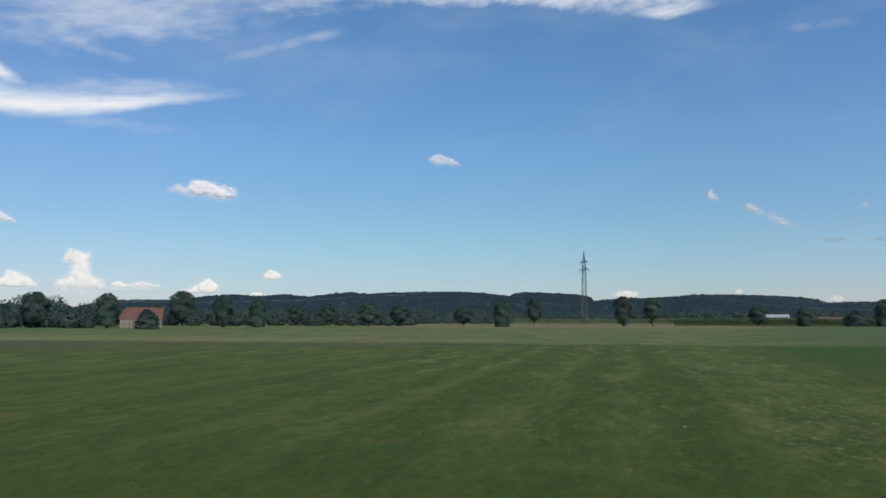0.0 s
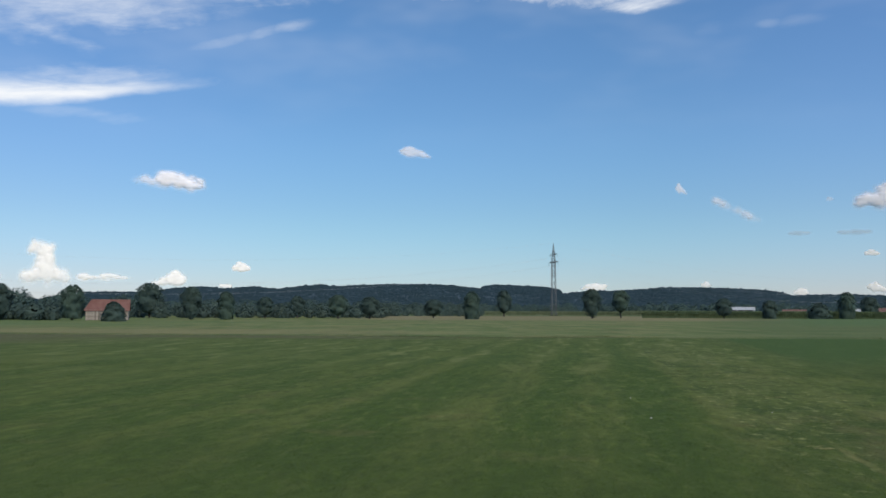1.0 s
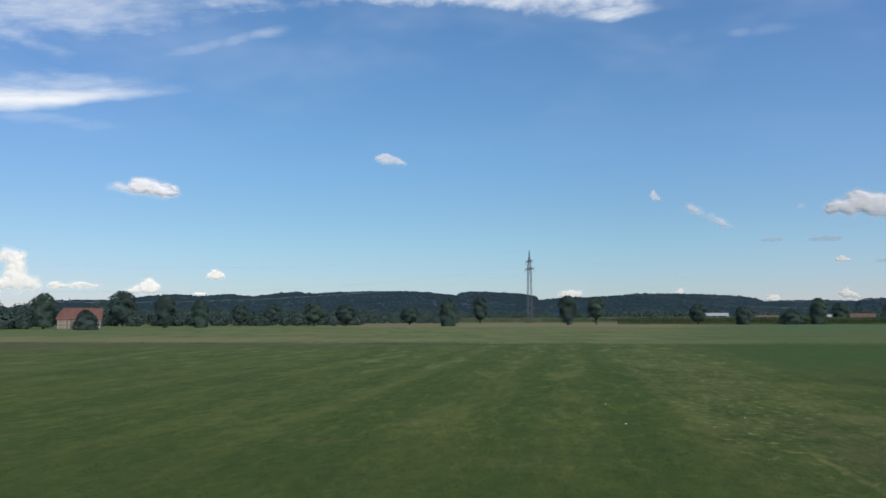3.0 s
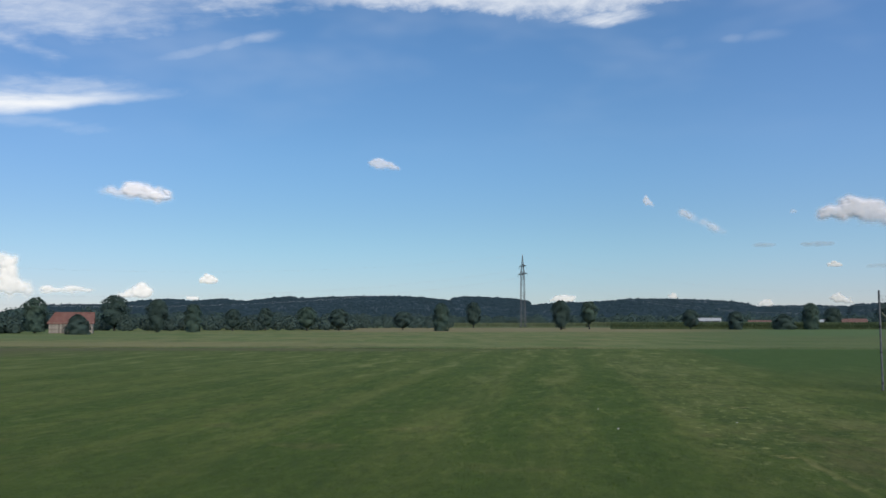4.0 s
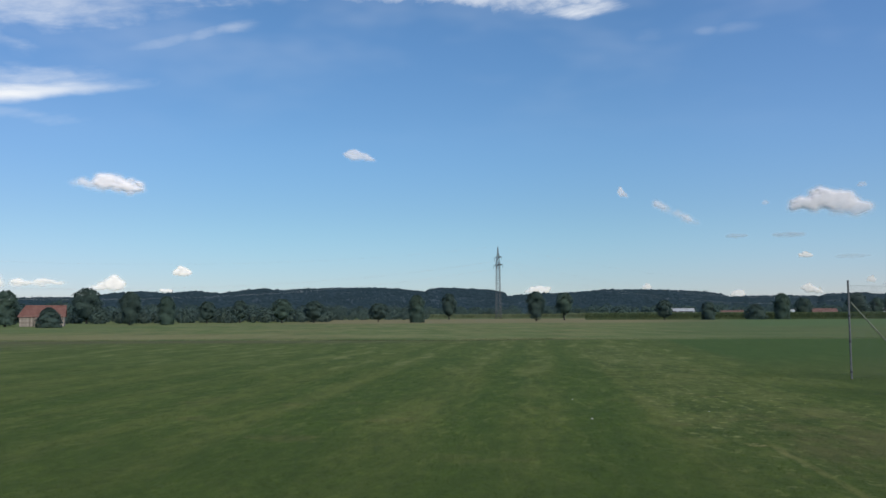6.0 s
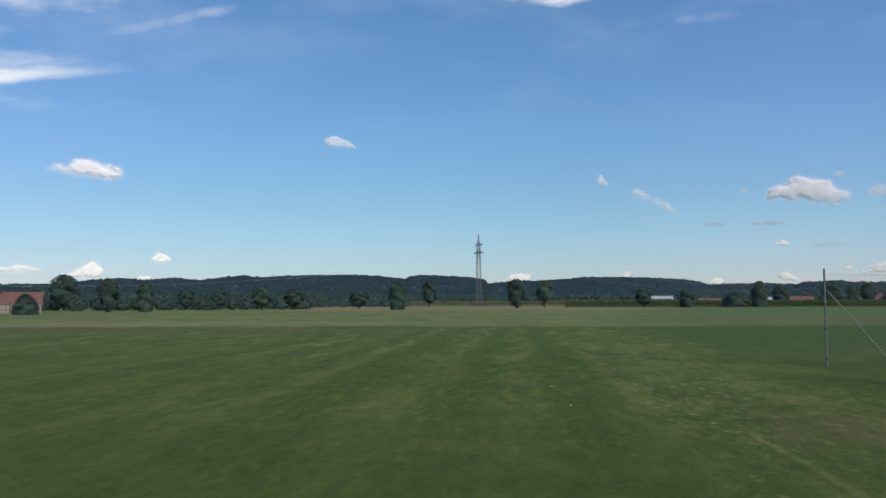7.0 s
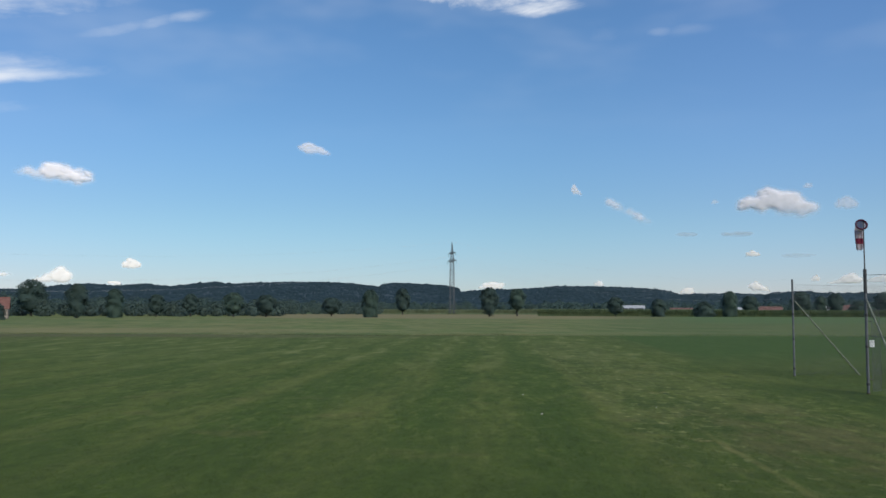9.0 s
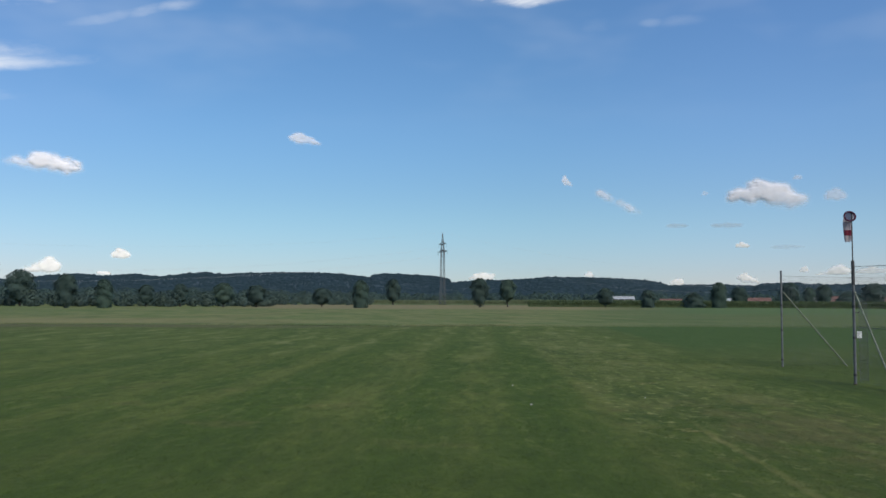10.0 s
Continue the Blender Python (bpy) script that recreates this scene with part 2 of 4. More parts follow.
    # meadow beyond; shade for a drop in height is painted along its edge
    band = noise_at(t, vec3(t, x * 0.012, y * 0.10, 0.0), 1.3, 5.0, 0.6)
    meadow = mix(t, step(band, 0.35, 0.65), (0.088, 0.118, 0.036), (0.122, 0.140, 0.050))
    tan = step(edge, 63.0, 66.0) * step(edge, 84.0, 74.0) * step(x, 15.0, -22.0)
    haystreak = noise_at(t, vec3(t, x * 0.05, y * 0.12, 6.0), 1.0, 6.0, 0.62)
    meadow = mix(t, step(haystreak, 0.48, 0.64) * 0.7, meadow, (0.165, 0.148, 0.062))
    meadow = mix(t, step(haystreak, 0.48, 0.34) * 0.7, meadow, (0.058, 0.082, 0.024))
    patch = noise_at(t, vec3(t, x * 0.10, y * 0.028, 11.0), 1.0, 6.0, 0.66)
    meadow = mix(t, step(patch, 0.46, 0.64) * 0.6, meadow, (0.135, 0.122, 0.052))
    tussock = noise_at(t, vec3(t, x * 0.32, y * 0.09, 21.0), 1.0, 6.0, 0.66)
    meadow = mix(t, step(tussock, 0.50, 0.60) * 0.6, meadow, (0.172, 0.166, 0.070))
    meadow = mix(t, step(tussock, 0.48, 0.38) * 0.6, meadow, (0.058, 0.086, 0.024))
    meadow = mix(t, tan * 0.7, meadow, (0.19, 0.155, 0.075))
    leftgreen = step(edge, 88.0, 100.0) * step(x + y * 0.30, 22.0, -30.0)
    meadow = mix(t, leftgreen * 0.8, meadow, (0.085, 0.120, 0.042))
    stubble = step(y + x * 0.06 + (haystreak - 0.5) * 40.0, 165.0, 195.0) * step(x, -22.0, -5.0) * step(x, 120.0, 105.0)
    meadow = mix(t, stubble * 0.85, meadow, (0.190, 0.145, 0.082))
    meadow = mix(t, step(x + y * -0.36, -8.0, 10.0) * 0.60, meadow, (0.062, 0.088, 0.032))
    rightgreen = step(x + y * -0.40, 0.0, 14.0) * step(edge, 110.0, 135.0)
    meadow = mix(t, rightgreen * 0.85, meadow, (0.070, 0.110, 0.040))
    beyond = step(y, 330.0, 380.0)
    meadow = mix(t, 1.0, meadow, (1.08, 1.08, 1.08), "MULTIPLY")
    meadow = mix(t, beyond, meadow, (0.070, 0.100, 0.036))
    c = mix(t, step(edge, 58.4, 60.6), lawn, meadow)
    # painted shade line where the mown turf meets the meadow
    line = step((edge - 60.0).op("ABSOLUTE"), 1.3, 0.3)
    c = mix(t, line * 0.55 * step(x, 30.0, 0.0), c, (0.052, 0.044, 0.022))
    fine = noise_at(t, vec3(t, v, u * 0.45, 31.0), 6.5, 5.0, 0.72)
    c = mix(t, step(fine, 0.50, 0.66) * 0.55, c, mix(t, 1.0, c, (1.50, 1.42, 1.30), "MULTIPLY"))
    c = mix(t, step(fine, 0.49, 0.34) * 0.65, c, mix(t, 1.0, c, (0.62, 0.66, 0.62), "MULTIPLY"))
    c = mix(t, step(grain, 0.35, 0.75) * 0.30, c, mix(t, 1.0, c, (1.55, 1.5, 1.35), "MULTIPLY"))
    c = mix(t, 1.0, c, (0.83, 0.885, 0.875), "MULTIPLY")
    if p:
        bump(t, p, small * 0.6 + grain * 0.4, 0.5, 0.03)
    return c


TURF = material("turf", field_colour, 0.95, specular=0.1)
soft_turf = TURF.node_tree.nodes["Principled BSDF"]
soft_turf.inputs["Sheen Weight"].default_value, soft_turf.inputs["Sheen Roughness"].default_value = 0.05, 0.5
soft_turf.inputs["Sheen Tint"].default_value = (0.75, 0.85, 0.35, 1)


def blade_material():
    m = material("grass_blades", lambda t, p: field_colour(t, None), 0.9, specular=0.1)
    t = m.node_tree
    p = t.nodes["Principled BSDF"]
    tr, ms = t.nodes.new("ShaderNodeBsdfTranslucent"), t.nodes.new("ShaderNodeMixShader")
    t.links.new(p.inputs["Base Color"].links[0].from_socket, tr.inputs["Color"])
    ms.inputs[0].default_value = 0.5
    t.links.new(p.outputs[0], ms.inputs[1])
    t.links.new(tr.outputs[0], ms.inputs[2])
    t.links.new(ms.outputs[0], t.nodes["Material Output"].inputs["Surface"])
    return m


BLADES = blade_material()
# oak, ash and hedge greens lifted and blued: distance haze is in their colours
LEAF_OAK = leafy("hazed_broad_leaves", (0.074, 0.118, 0.105), (0.096, 0.144, 0.118))
LEAF_ASH = leafy("hazed_lighter_leaves", (0.085, 0.138, 0.112), (0.113, 0.169, 0.127))
LEAF_HEDGE = leafy("hazed_hedge_leaves", (0.074, 0.113, 0.101), (0.106, 0.148, 0.116))
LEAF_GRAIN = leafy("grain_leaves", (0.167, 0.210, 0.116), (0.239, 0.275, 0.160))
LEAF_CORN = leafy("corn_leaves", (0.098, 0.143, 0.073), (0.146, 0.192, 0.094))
# canopy and floor blued: the far hills' haze is painted into both
WOODS = leafy("hazed_forest_canopy", (0.022, 0.044, 0.054), (0.028, 0.052, 0.061), 0.10, 0.15, 0.02)
SOIL = surface("hazed_forest_floor", (0.025, 0.045, 0.053), (0.032, 0.054, 0.061), 0.02)
BARK = surface("bark", (0.040, 0.036, 0.030), (0.075, 0.068, 0.056), 6.0, 0.95, relief=0.6, depth=0.02)
STEEL = surface("galvanised_steel", (0.088, 0.094, 0.098), (0.140, 0.147, 0.150), 8.0, 0.6, 0.1)
PALE_STEEL = surface("bright_galvanised_tube", (0.14, 0.155, 0.115), (0.22, 0.235, 0.18), 8.0, 0.5, 0.1)
PYLON_STEEL = surface("weathered_lattice_steel", (0.095, 0.100, 0.104), (0.150, 0.156, 0.160), 2.0, 0.65, 0.2)
WIRE = surface("fence_wire", (0.14, 0.147, 0.15), (0.19, 0.196, 0.20), 5.0, 0.6, 0.3)
CABLE = surface("aluminium_cable", (0.46, 0.47, 0.48), (0.54, 0.55, 0.56), 3.0, 0.6, 0.0)
PLASTIC = surface("dark_clamp", (0.04, 0.04, 0.042), (0.07, 0.07, 0.07), 12.0, 0.6)
TILE_RED = surface("clay_tiles", (0.140, 0.066, 0.054), (0.190, 0.098, 0.080), 1.2, 0.85, relief=0.5, depth=0.02)
TILE_OLD = surface("village_tiles", (0.130, 0.076, 0.066), (0.200, 0.112, 0.094), 0.8, 0.85)
BOARDS = surface("weathered_boards", (0.17, 0.145, 0.12), (0.34, 0.295, 0.25), 2.2, 0.9, relief=0.4)


def vary(m, low, high):
    """Gives every object of this material a tone of its own."""
    t = m.node_tree
    p = t.nodes["Principled BSDF"]
    old = p.inputs["Base Color"].links[0].from_socket
    k = Val(t, t.nodes.new("ShaderNodeObjectInfo").outputs["Random"]) * (high - low) + low
    plug(t, mix(t, 1.0, Val(t, old), vec3(t, k, k, k), "MULTIPLY"), p.inputs["Base Color"])


vary(BOARDS, 0.55, 1.15)
DARKWOOD = surface("dark_boards", (0.06, 0.05, 0.042), (0.10, 0.085, 0.07), 2.0, 0.9)
WHITE = surface("white_sheet_metal", (0.317, 0.334, 0.352), (0.422, 0.440, 0.449), 0.5, 0.5)
RENDERED = surface("pale_render", (0.55, 0.52, 0.47), (0.66, 0.63, 0.58), 0.7, 0.9)
GLASS_DARK = surface("dark_window", (0.03, 0.035, 0.04), (0.05, 0.055, 0.06), 1.0, 0.15, specular=0.5)
CLOTH_WHITE = surface("windsock_white", (0.44, 0.39, 0.43), (0.60, 0.55, 0.58), 9.0, 0.8)
CLOTH_RED = surface("windsock_red", (0.20, 0.028, 0.055), (0.28, 0.045, 0.08), 9.0, 0.8)
CLOTH_DULL = surface("windsock_faded_red", (0.12, 0.045, 0.085), (0.18, 0.07, 0.12), 9.0, 0.8)


def lets_light_through(m, share):
    t = m.node_tree
    p = t.nodes["Principled BSDF"]
    tr, ms = t.nodes.new("ShaderNodeBsdfTranslucent"), t.nodes.new("ShaderNodeMixShader")
    t.links.new(p.inputs["Base Color"].links[0].from_socket, tr.inputs["Color"])
    ms.inputs[0].default_value = share
    t.links.new(p.outputs[0], ms.inputs[1])
    t.links.new(tr.outputs[0], ms.inputs[2])
    t.links.new(ms.outputs[0], t.nodes["Material Output"].inputs["Surface"])


for cloth in (CLOTH_WHITE, CLOTH_RED, CLOTH_DULL):
    lets_light_through(cloth, 0.55)
PAPER = surface("notice_plate", (0.66, 0.66, 0.64), (0.78, 0.78, 0.76), 20.0, 0.5)
INK = surface("notice_print", (0.20, 0.20, 0.20), (0.30, 0.30, 0.30), 20.0, 0.6)
STONE = surface("pale_stone", (0.32, 0.31, 0.27), (0.42, 0.41, 0.37), 40.0, 0.8)
EARTH = surface("bare_earth", (0.050, 0.050, 0.026), (0.084, 0.078, 0.040), 6.0, 0.95, relief=0.8, depth=0.02)


def cloud_material(name, through_share, *white):
    m = bpy.data.materials.new(name)
    m.use_nodes = True
    t = m.node_tree
    t.nodes.clear()
    at = t.nodes.new("ShaderNodeAttribute")
    at.attribute_name = "vapour"
    d = Val(t, at.outputs["Fac"])
    o = coords(t, "Object")
    n = noise_at(t, o, 0.016, 5.0, 0.55, 0.3)
    alpha = (d * (n * 0.7 + 0.65)).op("MINIMUM", 0.97)
    df, tr = t.nodes.new("ShaderNodeBsdfDiffuse"), t.nodes.new("ShaderNodeBsdfTranslucent")
    for s in (df, tr):
        s.inputs["Color"].default_value = (*white, 1)
    body, out = t.nodes.new("ShaderNodeMixShader"), t.nodes.new("ShaderNodeMixShader")
    body.inputs[0].default_value = through_share
    t.links.new(df.outputs[0], body.inputs[1])
    t.links.new(tr.outputs[0], body.inputs[2])
    plug(t, alpha, out.inputs[0])
    t.links.new(t.nodes.new("ShaderNodeBsdfTransparent").outputs[0], out.inputs[1])
    t.links.new(body.outputs[0], out.inputs[2])
    t.links.new(out.outputs[0], t.nodes.new("ShaderNodeOutputMaterial").inputs["Surface"])
    return m


CLOUD = cloud_material("cumulus", 0.20, 0.96, 0.93, 0.94)
# warm tint stands in for light reddened low over the horizon
LOW_CLOUD = cloud_material("warmed_horizon_cumulus", 0.06, 0.99, 0.95, 0.89)
# the scraps' shading is put into a lower, grey albedo
SCRAP = cloud_material("shaded_grey_scrap", 0.12, 0.55, 0.55, 0.56)


# ---- mesh helpers ----
def polar(turn, r):
    return Vector((r * math.sin(radians(turn)), r * math.cos(radians(turn)), 0.0))


def mesh_of(name, verts, faces, mat, smooth=False, normals=None):
    me = bpy.data.meshes.new(name)
    me.from_pydata([tuple(v) for v in verts], [], faces if isinstance(faces, list) else faces.tolist())
    me.materials.append(mat)
    if smooth:
        me.polygons.foreach_set("use_smooth", [True] * len(me.polygons))
    me.update()
    if normals is not None:
        me.normals_split_custom_set_from_vertices(normals.tolist())
    return me


def part(name, bm, mat, parent, label=""):
    """One mesh object under a thing or a part; bm is a bmesh or a ready mesh."""
    if isinstance(bm, bmesh.types.BMesh):
        me = bpy.data.meshes.new(name)
        bm.normal_update()
        bm.to_mesh(me)
        bm.free()
        me.materials.append(mat)
    else:
        me = bm
    ob = new(name, me)
    ob.parent = parent
    return tagged(ob, label)


def thing(name, place, label, category, group="", kind="", turn=0.0):
    ob = new(name)
    ob.matrix_basis = pose(*place, 0, 0, turn)
    return tagged(ob, label, category, group, kind)


def bar(bm, a, b, r0, r1=None, sides=8):
    """A round bar from a to b, tapering from r0 to r1."""
    a, b = Vector(a), Vector(b)
    r1 = r0 if r1 is None else r1
    q = (b - a).to_track_quat("Z", "Y").to_matrix()
    rings = []
    for c, r in ((a, r0), (b, r1)):
        rings.append([bm.verts.new(c + q @ Vector((r * math.cos(k * 2 * math.pi / sides), r * math.sin(k * 2 * math.pi / sides), 0))) for k in range(sides)])
    for k in range(sides):
        bm.faces.new((rings[0][k], rings[0][(k + 1) % sides], rings[1][(k + 1) % sides], rings[1][k]))
    bm.faces.new(rings[1])
    bm.faces.new(rings[0][::-1])
    return bm


def tube(bm, pts, radii, sides=8):
    """One round tube through several points, with a radius at each."""
    pts = [Vector(p) for p in pts]
    rings = []
    for i, (p, r) in enumerate(zip(pts, radii)):
        d = (pts[min(i + 1, len(pts) - 1)] - pts[max(i - 1, 0)]).normalized()
        side = d.cross(Vector((0.31, 0.95, 0.05))).normalized()
        other = d.cross(side)
        rings.append([bm.verts.new(p + (side * math.cos(k * 2 * math.pi / sides) + other * math.sin(k * 2 * math.pi / sides)) * r) for k in range(sides)])
    for a, b in zip(rings, rings[1:]):
        for k in range(sides):
            bm.faces.new((a[k], a[(k + 1) % sides], b[(k + 1) % sides], b[k]))
    bm.faces.new(rings[0][::-1])
    bm.faces.new(rings[-1])
    return bm


def box(bm, lo, hi, bevel=0.0):
    ret = bmesh.ops.create_cube(bm, size=1.0)
    for v in ret["verts"]:
        v.co = Vector([lo[i] + (v.co[i] + 0.5) * (hi[i] - lo[i]) for i in range(3)])
    if bevel:
        es = list({e for v in ret["verts"] for e in v.link_edges})
        bmesh.ops.bevel(bm, geom=es, offset=bevel, segments=2, affect="EDGES")
    return bm


def leaf_quads(rng, centres, size, up=0.3, out=None, shape=0.7):
    """Small leaves, one diamond each, turned at random; out is the crown's own direction at each leaf, for its shading."""
    n = len(centres)
    d = rng.normal(size=(n, 3))
    d[:, 2] += up
    if out is not None:
        d -= 0.8 * (d * out).sum(axis=1, keepdims=True) * out
    d /= np.linalg.norm(d, axis=1, keepdims=True)
    e = np.cross(d, rng.normal(size=(n, 3)) * (1.0 if out is None else 0.45) + (0.0 if out is None else out))
    e /= np.linalg.norm(e, axis=1, keepdims=True) + 1e-9
    s = size * rng.uniform(0.6, 1.35, size=(n, 1))
    flat = np.cross(d, e)
    out = flat if out is None else out
    turn = np.where((flat * out).sum(axis=1) < 0, -1.0, 1.0)[:, None]
    e, flat = e * turn, flat * turn
    verts = np.stack([centres - d * s, centres - e * s * 0.55, centres + d * s, centres + e * s * 0.55], axis=1).reshape(-1, 3)
    faces = np.arange(4 * n).reshape(n, 4)
    shade = out * shape + flat * (1.0 - shape)
    shade /= np.linalg.norm(shade, axis=1, keepdims=True) + 1e-9
    return verts, faces, np.repeat(shade, 4, axis=0)


# ---- ground ----
def ground_sheet():
    """One sheet to the horizon, finest close by, gently uneven."""
    radii = [0.0, 2, 4, 6, 8, 10, 12.5, 15, 18, 22, 27, 33, 40, 48, 58, 62, 70, 85, 105, 130, 160, 200, 250, 320, 420, 600, 900, 1400, 2200, 3200, 4400, 6000]
    n = 144
    verts, faces = [(0, 0, 0)], []
    for r in radii[1:]:
        for k in range(n):
            a = 2 * math.pi * k / n
            x, y = r * math.sin(a), r * math.cos(a)
            lump = 0.05 * min(1.0, r / 30) * noise.noise((x * 0.11, y * 0.11, 0)) if r < 120 else 0.0
            verts.append((x, y, lump))
    faces += [[0, 1 + (k + 1) % n, 1 + k] for k in range(n)]
    for i in range(len(radii) - 2):
        b = 1 + i * n
        faces += [[b + k, b + (k + 1) % n, b + n + (k + 1) % n, b + n + k] for k in range(n)]
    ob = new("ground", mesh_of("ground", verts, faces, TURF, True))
    return tagged(ob, "mown green flying field with dry straw patches and meadow beyond", "grass field", kind="structure")


ground = ground_sheet()


# ---- hills ----
def hill(name, ridge, r_foot, r_top, seed, label, trees, tall=12.0, conifer=0.5, sink=0.0):
    """A wooded ridge: its height over the turn, as degrees above the eye at the range r_top, and the forest on it."""
    rng = np.random.default_rng(seed)
    ta, te = np.array([p[0] for p in ridge]), np.array([p[1] - sink for p in ridge])

    def top(a):
        return np.interp(a, ta, te)

    def height(a, f):
        full = 1.7 + r_top * np.tan(np.radians(top(a))) - tall * 0.95
        return np.maximum(full, 0.0) * np.sin(np.clip(f, 0, 1) * math.pi / 2) ** 1.15

    na, nf = 160, 16
    verts, faces = [], []
    for i in range(na + 1):
        a = ta[0] + (ta[-1] - ta[0]) * i / na
        for j in range(nf + 1):
            f = j / (nf - 3)
            r = r_foot + (r_top - r_foot) * f
            z = height(a, f) if f <= 1 else height(a, 1) * (1 - (f - 1) * 1.2)
            if i in (0, na) or j == nf:
                z = -2.0
            v = polar(a, r)
            if 0 < i < na and 0 < j < nf:
                z += tall * 0.68 * min(1.0, f * 5)
            verts.append((v.x, v.y, z + (2.0 * noise.noise((v.x * 0.006, v.y * 0.006, seed)) if 0 < f <= 1 else -0.3)))
    for i in range(na):
        for j in range(nf):
            k = i * (nf + 1) + j
            faces.append([k, k + nf + 1, k + nf + 2, k + 1])
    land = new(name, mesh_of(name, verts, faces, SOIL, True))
    tagged(land, label, "hill", kind="structure")
    # forest: crowns of a few facets each, thickest along the ridge
    n, m = trees, 6
    a = rng.uniform(ta[0], ta[-1], n)
    f = np.where(np.arange(n) < n * 0.25, 1.0 - rng.uniform(0, 0.04, n), rng.uniform(0, 1, n) ** 0.8)
    r = r_foot + (r_top - r_foot) * f
    z0 = height(a, f)
    patch = np.array([noise.noise((x * 0.5, y * 2.0, seed)) for x, y in zip(a, f)])
    h = tall * (rng.uniform(0.72, 1.0, n) + 0.30 * rng.uniform(0, 1, n) ** 8) * (1.0 + 0.18 * patch)
    w = tall * rng.uniform(0.34, 0.54, n)
    spiky = rng.uniform(0, 1, n) < conifer + patch * 0.6
    cx, cy = r * np.sin(np.radians(a)), r * np.cos(np.radians(a))
    pts = [np.stack([cx, cy, z0 + h], axis=1)]
    for (zs, ws), (zr, wr) in zip(((0.62, 0.45), (0.30, 0.85), (0.05, 0.9)), ((0.86, 0.85), (0.58, 1.25), (0.15, 0.95))):
        for q in range(m):
            g = 2 * math.pi * (q + rng.uniform(-0.25, 0.25, n)) / m
            k = np.where(spiky, ws, wr) * rng.uniform(0.75, 1.2, n) * w
            pts.append(np.stack([cx + k * np.cos(g), cy + k * np.sin(g), z0 + h * (np.where(spiky, zs, zr) + rng.uniform(-0.06, 0.06, n))], axis=1))
    vs = np.stack(pts, axis=1).reshape(-1, 3)
    one = [[0, 1 + q, 1 + (q + 1) % m, 1 + (q + 1) % m] for q in range(m)]
    for row in range(2):
        b = 1 + row * m
        one += [[b + q, b + m + q, b + m + (q + 1) % m, b + (q + 1) % m] for q in range(m)]
    fs = (np.array(one)[None] + (np.arange(n) * (1 + 3 * m))[:, None, None]).reshape(-1, 4).tolist()
    fs = [q[:3] if q[2] == q[3] else q for q in fs]
    heart = np.stack([cx, cy, z0 - h * 1.1], axis=1)
    shade = vs - np.repeat(heart, 1 + 3 * m, axis=0)
    shade /= np.linalg.norm(shade, axis=1, keepdims=True)
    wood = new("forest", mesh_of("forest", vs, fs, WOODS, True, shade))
    tagged(wood, "dark mixed forest covering a far low hill", "forest", kind="stuff")


hill("hill_west", [(-34, 0.9), (-27, 0.95), (-22.8, 0.8), (-20.5, 1.20), (-17.5, 1.26), (-14.9, 1.52), (-13.3, 1.62), (-12.2, 1.50), (-10.5, 1.64), (-8.8, 1.50),
     (-7.0, 1.70), (-6.1, 1.78), (-5.0, 1.68), (-3.1, 1.80), (-1.3, 1.85), (0.6, 1.86), (2.5, 1.78), (4.5, 1.60), (7.0, 1.35), (9.0, 0.9)],
     950, 2500, 11, "long low hill under dark forest", 24000, 10, sink=0.17)
hill("hill_middle", [(4.50, 1.3), (4.62, 1.76), (5.8, 1.86), (8.0, 1.74), (9.6, 1.55), (9.9, 0.9)], 1150, 2150, 12, "short steep wooded hill behind the pylon", 4200, 9.5, sink=0.12)
hill("hill_east", [(8.6, 1.2), (10.7, 1.34), (13.4, 1.45), (15.2, 1.55), (16.6, 1.64), (18.6, 1.61), (20.0, 1.57), (21.2, 1.52), (22.8, 1.38), (23.5, 1.22), (24.3, 1.02), (25.5, 0.8)],
     900, 1950, 13, "wooded hill falling gently to one side", 11000, 9, sink=0.13)
hill("hill_far", [(22.0, 0.9), (24.0, 1.03), (25.2, 1.09), (28.2, 1.05), (30.0, 1.0), (33.0, 0.9)], 1700, 2700, 14, "farther low ridge under forest", 5000, 11)
hill("hill_right", [(29.1, 0.9), (29.35, 1.14), (31.2, 1.19), (32.1, 1.10), (33.7, 1.08), (35.2, 1.05), (36.5, 1.02), (41.0, 0.95)], 900, 1700, 15, "low wooded rise behind the village", 5500, 8.5, sink=0.03)


# ---- trees ----
def envelope(shape, f):
    """Half-width of a crown over its height, both as shares."""
    if shape == "round":
        return np.sqrt(np.clip(1 - np.abs(2 * f - 1.04) ** 2.3, 0.03, 1))
    if shape == "column":
        return (0.86 + 0.14 * np.clip(f / 0.4, 0, 1)) * np.sqrt(np.clip(1 - (np.clip(f - 0.62, 0, 1) / 0.39) ** 2.4, 0.03, 1))
    if shape == "cone":
        return (0.52 + 0.48 * np.clip(f / 0.55, 0, 1)) * np.sqrt(np.clip(1 - (np.clip(f - 0.58, 0, 1) / 0.43) ** 2.2, 0.03, 1))
    return np.sqrt(np.clip(1 - f ** 2.2, 0.03, 1))


